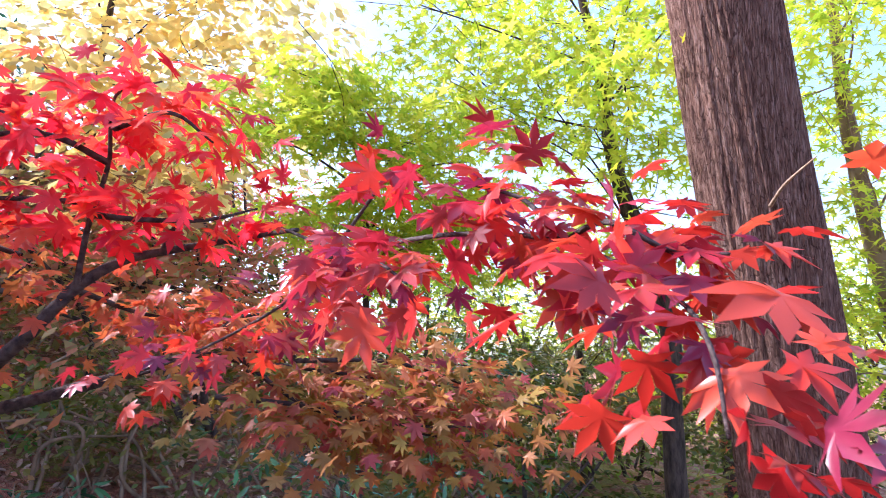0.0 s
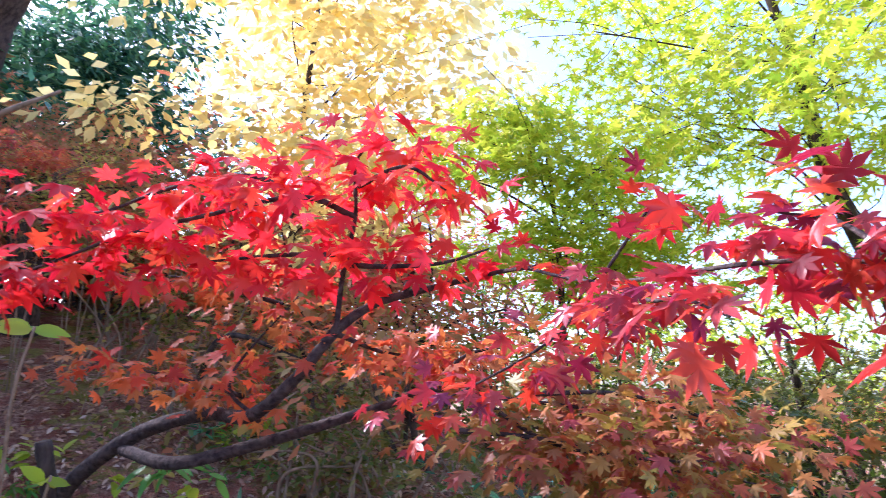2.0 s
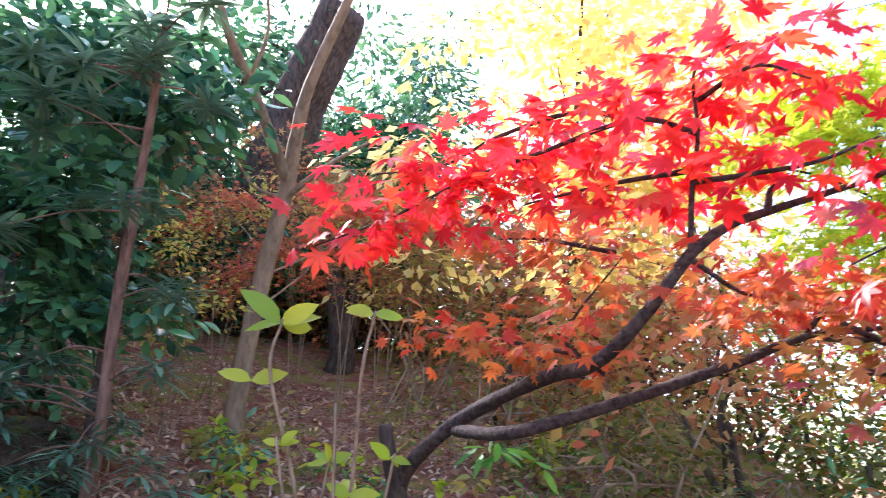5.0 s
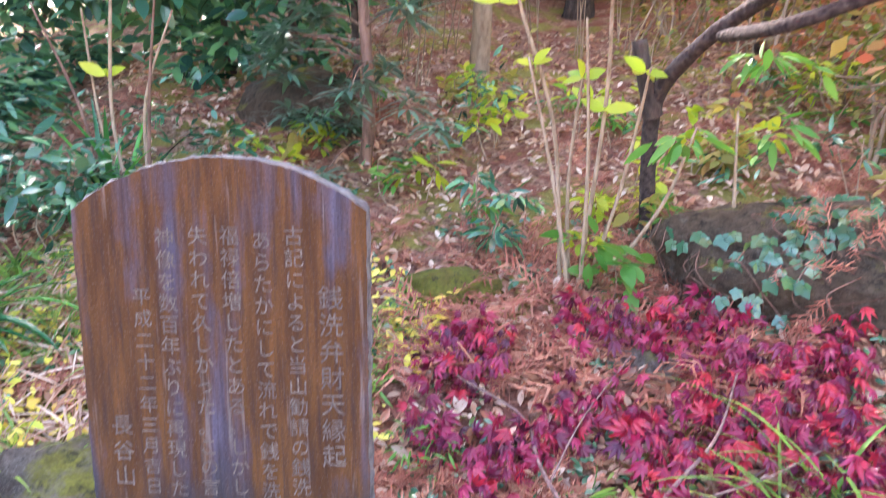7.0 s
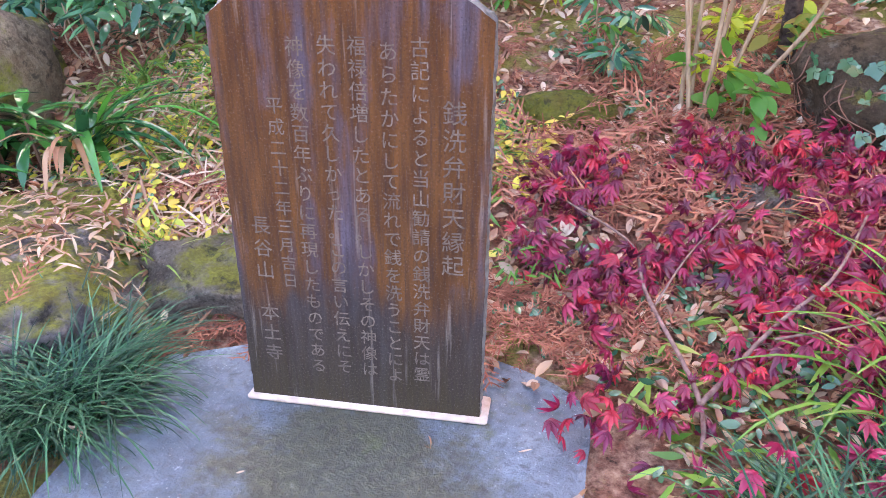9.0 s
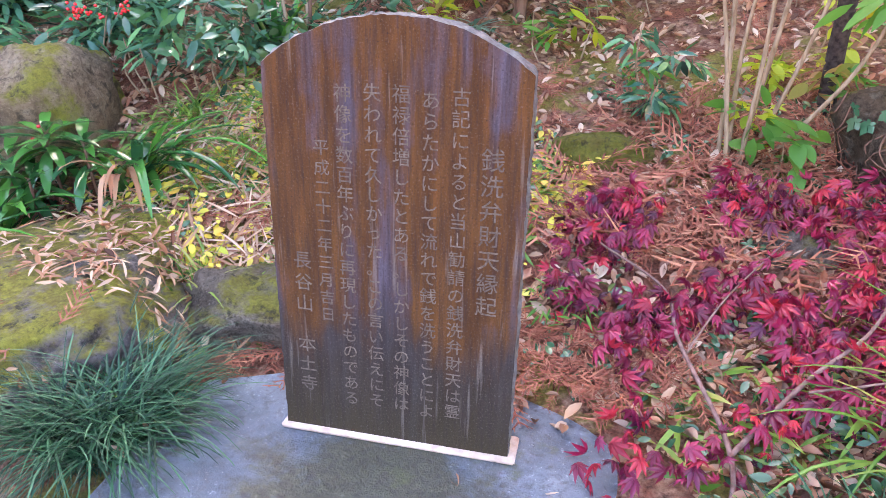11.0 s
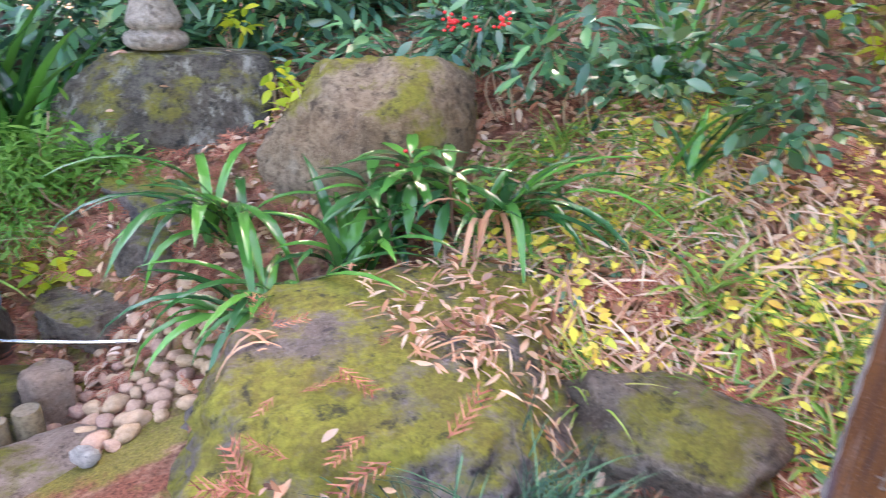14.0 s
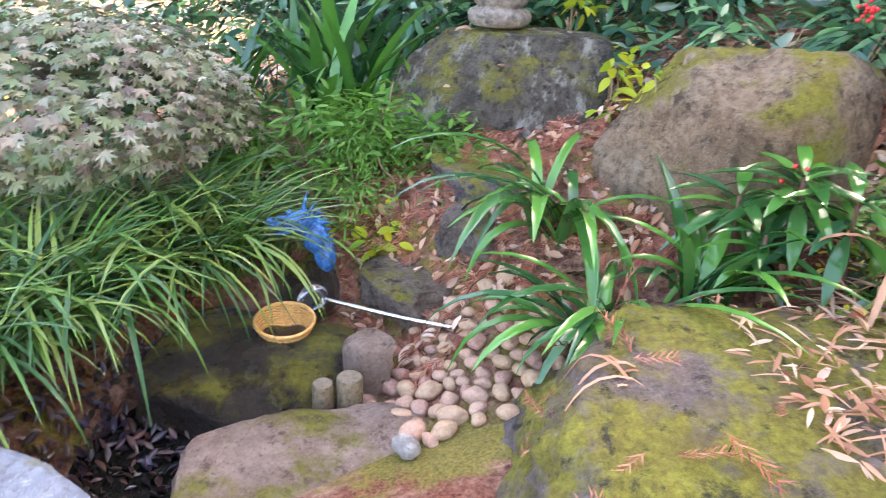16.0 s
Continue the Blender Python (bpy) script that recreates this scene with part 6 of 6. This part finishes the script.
def build_ladle():
    s = Nodes("brushed_steel")
    s.bsdf.inputs["Metallic"].default_value = 1.0
    mat = s.done(s.ramp(s.noise(80, 4, 0.6, (1, 8, 1)), [(0.3, (0.50, 0.50, 0.52)), (0.7, (0.72, 0.72, 0.75))]), 0.22, 0.5)
    ladle = thing("ladle", "steel ladle with deep cup and long handle on the rock", "ladle")
    c = Vector((-3.71, 0.03, -0.215)); e = Vector((-3.38, 0.52, -0.185))
    d = (e - c).normalized()
    bm = bmesh.new()
    prof = [(0.0, -0.04), (0.030, -0.038), (0.048, -0.022), (0.056, 0.005), (0.060, 0.034), (0.0625, 0.036), (0.0575, 0.032), (0.053, 0.004), (0.045, -0.020), (0.028, -0.034), (0.0, -0.036)]
    n = 32
    rings = [[bm.verts.new((r * math.cos(2 * math.pi * j / n), r * math.sin(2 * math.pi * j / n), z)) for j in range(n)] for r, z in prof]
    for a, b in zip(rings, rings[1:]):
        for j in range(n):
            bm.faces.new((a[j], a[(j + 1) % n], b[(j + 1) % n], b[j]))
    bmesh.ops.remove_doubles(bm, verts=bm.verts[:], dist=0.0003)
    cup = part("cup", bm, mat, ladle)
    cup.matrix_basis = Matrix.Translation(c) @ Euler((radians(12), radians(28), 0)).to_matrix().to_4x4()
    limb("handle", [tuple(c + d * 0.05 + Vector((0, 0, 0.022))), tuple(c + d * 0.16 + Vector((0, 0, 0.014))), tuple(c + d * 0.40), tuple(e)], [0.0085, 0.009, 0.010, 0.010], mat, ladle, 10, 20, 0)


build_ladle()


def build_spout():
    s = Nodes("weathered_blue_glaze")
    a = s.noise(40, 6, 0.7)
    mat = s.done(s.ramp(a, [(0.35, (0.006, 0.022, 0.07)), (0.52, (0.012, 0.11, 0.34)), (0.72, (0.05, 0.32, 0.62))]), 0.35, 0.5)
    s.bump(a, 0.6, 0.01)
    bits = []
    def blob(at, size, turn=(0, 0, 0)):
        bm = bmesh.new()
        bmesh.ops.create_icosphere(bm, subdivisions=3, radius=1)
        for q in bm.verts:
            q.co *= 1 + 0.10 * noise.noise(q.co * 3 + Vector(at) * 9)
        bm.transform(pose(*at, *turn) @ Matrix.Diagonal((*size, 1)))
        bits.append(bm)
    def spike(a, b, r):
        v, f = tube([a, tuple((np.array(a) + np.array(b)) / 2 + np.array([0, 0, 0.006])), b], [r, r * 0.7, 0.001], 7, 8)
        bm = bmesh.new()
        vs = [bm.verts.new(q) for q in v]
        for q in tri(v, f):
            try:
                bm.faces.new([vs[i] for i in q])
            except ValueError:
                pass
        bits.append(bm)
    blob((0, 0, 0.10), (0.072, 0.056, 0.050)); blob((0.07, -0.03, 0.105), (0.060, 0.040, 0.028), (0, 8, -20)); blob((0.065, -0.028, 0.066), (0.048, 0.030, 0.014), (0, 14, -20))
    blob((0.02, 0.035, 0.135), (0.016, 0.014, 0.014)); blob((0.035, -0.04, 0.135), (0.016, 0.014, 0.014)); blob((0.12, -0.05, 0.115), (0.018, 0.02, 0.014))
    blob((-0.03, 0.05, 0.04), (0.055, 0.055, 0.07), (20, 0, 0)); blob((-0.05, 0.085, -0.03), (0.045, 0.048, 0.075), (20, 0, 0));
    spike((-0.01, -0.01, 0.135), (-0.035, -0.01, 0.225), 0.010); spike((-0.005, 0.03, 0.13), (-0.04, 0.045, 0.19), 0.009)
    for k in range(9):
        spike((-0.04 + 0.004 * k, 0.045 - 0.01 * k, 0.12 - 0.006 * abs(k - 4)), (-0.10, 0.075 - 0.018 * k, 0.14 - 0.012 * abs(k - 4)), 0.010)
    for k in range(6):
        spike((0.10 - 0.018 * k, -0.062 + 0.008 * k, 0.085), (0.105 - 0.018 * k, -0.067 + 0.008 * k, 0.066), 0.005)
        spike((-0.055, 0.065 + 0.007 * k, 0.06 - 0.02 * k), (-0.10, 0.07 + 0.007 * k, 0.07 - 0.02 * k), 0.008)
    me = bpy.data.meshes.new("dragon_spout")
    allb = bmesh.new()
    for bm in bits:
        tmp = bpy.data.meshes.new("bit"); bm.to_mesh(tmp); bm.free(); allb.from_mesh(tmp); bpy.data.meshes.remove(tmp)
    ob = part("dragon_spout", allb, mat)
    ob.matrix_world = pose(-3.80, 0.0, 0.0, 0, 0, -62) @ Matrix.Scale(0.95, 4)
    rock("spout_stone", "wet black stone under the blue spout, half hidden by sedge", (-3.86, 0.02, -0.42), (0.26, 0.24, 0.36), 88, M_ROCK_WET, 30, cuts=4)
    tagged(ob, "blue glazed dragon-shaped water spout among the sedge", "statue")


build_spout()


def build_statue():
    """Pale stone figure on a lotus base, of which the foot shows."""
    bm = bmesh.new()
    k = 96
    prof = [(0.13, 0.0, 0), (0.150, 0.012, 0), (0.158, 0.03, 1), (0.162, 0.055, 1), (0.150, 0.078, 1), (0.128, 0.088, 0), (0.118, 0.10, 0), (0.135, 0.11, 0), (0.145, 0.14, 0.3), (0.13, 0.18, 0.4), (0.105, 0.24, 0.3), (0.085, 0.32, 0.2), (0.05, 0.40, 0), (0.0, 0.42, 0)]
    rings = []
    for r, z, w in prof:
        rings.append([bm.verts.new(((r * (1 + 0.09 * w * (abs(math.cos(6 * 2 * math.pi * j / k)) - 0.5))) * math.cos(2 * math.pi * j / k), (r * (1 + 0.09 * w * (abs(math.cos(6 * 2 * math.pi * j / k)) - 0.5))) * math.sin(2 * math.pi * j / k), z)) for j in range(k)])
    for a, b in zip(rings, rings[1:]):
        for j in range(k):
            bm.faces.new((a[j], a[(j + 1) % k], b[(j + 1) % k], b[j]))
    bmesh.ops.remove_doubles(bm, verts=bm.verts[:], dist=0.0004)
    ob = part("stone_statue", bm, stone_material("pale_lichened_stone", (0.36, 0.31, 0.26), (0.58, 0.52, 0.46), 0.12, 77))
    ob.matrix_world = pose(-4.80, 1.08, 0.735, 0, 0, 30)
    tagged(ob, "small pale stone statue on a scalloped lotus base", "statue")


build_statue()

s_ = Nodes("still_dark_water")
M_WATER = (s_.bump(s_.noise(9, 3), 0.08, 0.01), s_.done((0.012, 0.012, 0.010), 0.04, 0.6))[1]
_w = mesh_of("water", [(-3.22 + 0.55 * math.cos(a), -0.52 + 0.48 * math.sin(a), -0.43) for a in np.linspace(0, 2 * math.pi, 40)[:-1]], [list(range(39))], M_WATER, None, False)
tagged(_w, "still dark water in the hollow under the basin rock", "water", kind="structure")


# ---------------------------------------------------------------- litter
def litter(name, label, n, box, template, size, mat, seed, keep=None, lift=0.006, tilt=0.3, flutter=0.0, level=-9.0):
    g = np.random.default_rng(seed)
    xy = []
    while len(xy) < n:
        x, y = g.uniform(box[0], box[1]), g.uniform(box[2], box[3])
        if keep is None or keep(x, y, g):
            xy.append((x, y))
    p = on_land(xy, lift)
    p[:, 2] = np.maximum(p[:, 2], level)
    p[:, 2] += g.uniform(0, 1, n) * flutter
    a = g.uniform(0, 2 * math.pi, n)
    e = 0.04
    slope = np.array([((land_z(x + e, y) - land_z(x - e, y)) / (2 * e), (land_z(x, y + e) - land_z(x, y - e)) / (2 * e)) for x, y in xy])
    way = np.c_[np.cos(a), np.sin(a), slope[:, 0] * np.cos(a) + slope[:, 1] * np.sin(a) + g.normal(0, tilt * 0.5, n)]
    face = np.c_[-slope, np.ones(n)] + g.normal(0, tilt, (n, 3))
    v, f = spread(template, p, way, face, size * g.uniform(0.6, 1.3, n))
    return tagged(mesh_of(name, v, f, mat), label, "litter", kind="stuff")


def sprig(seed=1):
    """A fallen cedar sprig: a curved axis with short needles both ways."""
    g = np.random.default_rng(seed)
    v, f = [], []
    def strip(a, b, w):
        a, b = np.array(a), np.array(b)
        s = np.cross(b - a, (0, 0, 1)); s = s / (np.linalg.norm(s) + 1e-9) * w
        i = len(v)
        v.extend([a - s, a + s, b + s * 0.3, b - s * 0.3]); f.append((i, i + 1, i + 2, i + 3))
    ax = [(0.12 * math.sin(2.2 * t), t, 0.05 * math.sin(3 * t)) for t in np.linspace(0, 1, 7)]
    for a, b in zip(ax, ax[1:]):
        strip(a, b, 0.016)
        for sd in (-1, 1):
            m = (np.array(a) + np.array(b)) / 2
            L = g.uniform(0.20, 0.40)
            e = m + np.array([sd * L * 0.75, L * 0.8, g.uniform(-0.05, 0.08)])
            strip(m, e, 0.022)
            strip((m + e) / 2, (m + e) / 2 + np.array([sd * 0.02, 0.13, 0.03]), 0.014)
    return np.array(v), np.array(f)


def off_path(x, y, g):
    if y > 1.75 or x < -1.9:
        return not (x < -2.75 and y < 0.1)
    return y > 1.5 and x < -1.3 or x > 0.0 and y > 1.2 and g.uniform() < 0.5 or g.uniform() < 0.06


def hill(x, y, g):
    return y > 1.5 and g.uniform() < 1.25 - 0.12 * y


CRUMPLED = blade_leaf(0.42, 4, 0.55, -0.35)
litter("fallen_leaves", "brown, tan and reddish fallen leaves covering the slope", 9000, (-4.5, 2.6, 1.0, 7.2), CRUMPLED, 0.062, M_LITTER, 301, hill, 0.008, 0.35, 0.02)
litter("fallen_leaves", "pale curled fallen leaves around the stones and path", 1300, (-3.6, 1.2, 0.7, 3.2), CRUMPLED, 0.055, M_DRY, 302, off_path, 0.008, 0.35, 0.02)
litter("fallen_leaves", "small bright yellow fallen leaves on the bank", 1900, (-3.0, -0.9, 1.2, 3.0), BROAD, 0.036, M_FALLEN_YELLOW, 303, lambda x, y, g: off_path(x, y, g) and g.uniform() < 0.3 + 0.9 * (noise.noise((x * 2, y * 2, 3)) > 0), 0.012, 0.35, 0.05)
litter("groundcover", "small green groundcover leaves among the litter", 2200, (-3.4, 0.9, 1.4, 3.6), BROAD, 0.04, M_IVY, 304, lambda x, y, g: off_path(x, y, g) and noise.noise((x * 2.3, y * 2.3, 8)) > 0.02, 0.015, 0.4, 0.05)
litter("groundcover", "fresh green seedlings and grass blades on the bank", 3200, (-3.2, -1.0, 1.2, 3.0), NARROW, 0.085, M_BLADE, 305, lambda x, y, g: off_path(x, y, g) and noise.noise((x * 1.7, y * 1.7, 5)) > -0.1, 0.01, 0.8, 0.05)
litter("cedar_sprigs", "fallen reddish brown cedar sprigs strewn over the slope", 2100, (-4.0, 1.8, 1.35, 5.0), sprig(1), 0.13, M_SPRIG, 306, lambda x, y, g: off_path(x, y, g) and noise.noise((x * 1.4, y * 1.4, 1)) > -0.05, 0.015, 0.25, 0.03)
litter("fallen_leaves", "pale tan curled leaves scattered up the slope", 2300, (-3.6, 1.6, 1.8, 6.0), CRUMPLED, 0.046, M_DRY, 311, hill, 0.012, 0.4, 0.02)
litter("fallen_leaves", "brown leaves and needles on the bank above the spring", 1500, (-5.2, -3.3, 0.15, 2.4), CRUMPLED, 0.055, M_LITTER, 312, None, 0.012, 0.4, 0.02)
litter("cedar_sprigs", "reddish cedar sprigs on the bank above the spring", 420, (-4.6, -3.2, 0.2, 1.6), sprig(4), 0.12, M_SPRIG, 313, None, 0.015, 0.3, 0.02)
litter("cedar_sprigs", "large feathery cedar sprigs fallen behind the crimson leaves", 260, (-1.1, 0.5, 2.35, 3.4), sprig(5), 0.24, M_SPRIG, 314, None, 0.02, 0.3, 0.05)
litter("cedar_sprigs", "thick mat of fallen cedar sprigs behind the slab", 420, (-1.75, -0.25, 1.35, 1.95), sprig(2), 0.13, M_SPRIG, 307, lambda x, y, g: y > 1.45 + 0.3 * (x + 1.2) or x < -1.35, 0.02, 0.25, 0.03)
litter("groundcover", "small green leaves under the crimson sprigs", 420, (-0.35, 1.0, 1.15, 2.1), BROAD, 0.042, M_IVY, 330, lambda x, y, g: y > 1.25 + 0.3 * (x < -0.15), 0.015, 0.5, 0.05)
litter("fallen_leaves", "tan and brown leaves fallen under the crimson sprigs", 420, (-0.35, 1.0, 1.15, 2.2), CRUMPLED, 0.05, M_LITTER, 331, lambda x, y, g: y > 1.25 + 0.3 * (x < -0.15), 0.012, 0.4, 0.02)
litter("groundcover", "lime green grass blades under the crimson sprigs", 360, (-0.3, 1.0, 1.15, 2.0), NARROW, 0.11, M_BLADE, 332, lambda x, y, g: y > 1.25 + 0.3 * (x < -0.15), 0.012, 0.7, 0.05)
litter("fallen_leaves", "yellow and green leaves scattered on the tablet's bank", 1100, (-2.7, -0.9, 1.5, 3.0), BROAD, 0.05, M_FALLEN_YELLOW, 333, lambda x, y, g: off_path(x, y, g) and noise.noise((x * 2.6, y * 2.6, 9)) > 0.05, 0.02, 0.45, 0.06)
litter("dry_straw", "tangle of straw-coloured dry grass on the bank", 1900, (-2.75, -1.1, 1.3, 2.6), blade_leaf(0.05, 4, 0.2, 0.2), 0.17, M_DRY, 308, off_path, 0.02, 0.35, 0.05)
litter("wet_leaves", "dark wet leaves lying in the spring's hollow", 900, (-3.65, -2.72, -0.95, -0.15), CRUMPLED, 0.048, leaf_material("wet_dark_leaf", even((0.02, 0.015, 0.02), (0.06, 0.03, 0.025), (0.03, 0.025, 0.05), (0.14, 0.05, 0.03)), 0.3, 0.05, 0.5), 310, None, 0.012, 0.3, 0.012, -0.426)


def rest_on(rock_name, name, label, n, template, size, mat, seed, test):
    """Leaves lying on a stone's own surface."""
    g = np.random.default_rng(seed)
    ob = [o for o in bpy.data.objects if o.name == rock_name][0]
    m = ob.matrix_world
    faces = [(m @ q.center, (m.to_3x3() @ q.normal).normalized()) for q in ob.data.polygons]
    faces = [q for q in faces if test(q)]
    pick = [faces[i] for i in g.integers(0, len(faces), n)]
    p = np.array([c + nn * g.uniform(0.004, 0.03) for c, nn in pick])
    nn = np.array([q[1] for q in pick])
    way = unit(np.cross(nn, g.normal(0, 1, (n, 3)))) + g.normal(0, 0.15, (n, 3))
    v, f = spread(template, p, way, nn + g.normal(0, 0.25, (n, 3)), size * g.uniform(0.6, 1.3, n))
    return tagged(mesh_of(name, v, f, mat), label, "litter", kind="stuff")


rest_on("boulder", "dry_straw", "pale dry bamboo leaves lying over the mossy boulder", 420, blade_leaf(0.16, 4, 0.3, 0.1), 0.07, M_DRY, 320, lambda q: q[1].z > 0.3 and q[0].y > 1.02 + 0.2 * noise.noise(q[0] * 3))
rest_on("boulder", "dry_straw", "thin tan stalks and withered blades over the boulder's back edge", 220, blade_leaf(0.04, 4, 0.2, 0.25), 0.12, M_WITHERED, 324, lambda q: q[1].z > 0.2 and q[0].y > 1.08 + 0.2 * noise.noise(q[0] * 3))
rest_on("boulder", "cedar_sprigs", "fallen cedar sprigs caught on the mossy boulder", 40, sprig(3), 0.12, M_SPRIG, 321, lambda q: q[1].z > 0.1 and q[0].y < 0.95)
rest_on("boulder", "fallen_leaves", "brown and reddish leaves lying in the boulder's hollows", 150, CRUMPLED, 0.045, M_LITTER, 325, lambda q: q[1].z > 0.4 and noise.noise(q[0] * 2.5) > 0.12)
rest_on("ivy_rock", "cedar_sprigs", "dry cedar sprigs caught among the ivy", 70, sprig(6), 0.13, M_SPRIG, 326, lambda q: q[1].z > 0.2 and q[0].x > 0.35)
rest_on("paving_slab", "fallen_leaves", "a few small dry leaves lying on the grey slab", 34, CRUMPLED, 0.045, M_LITTER, 322, lambda q: q[1].z > 0.8)
rest_on("stone_block", "fallen_leaves", "small leaves on top of the stone block", 12, CRUMPLED, 0.045, M_LITTER, 323, lambda q: q[1].z > 0.8)
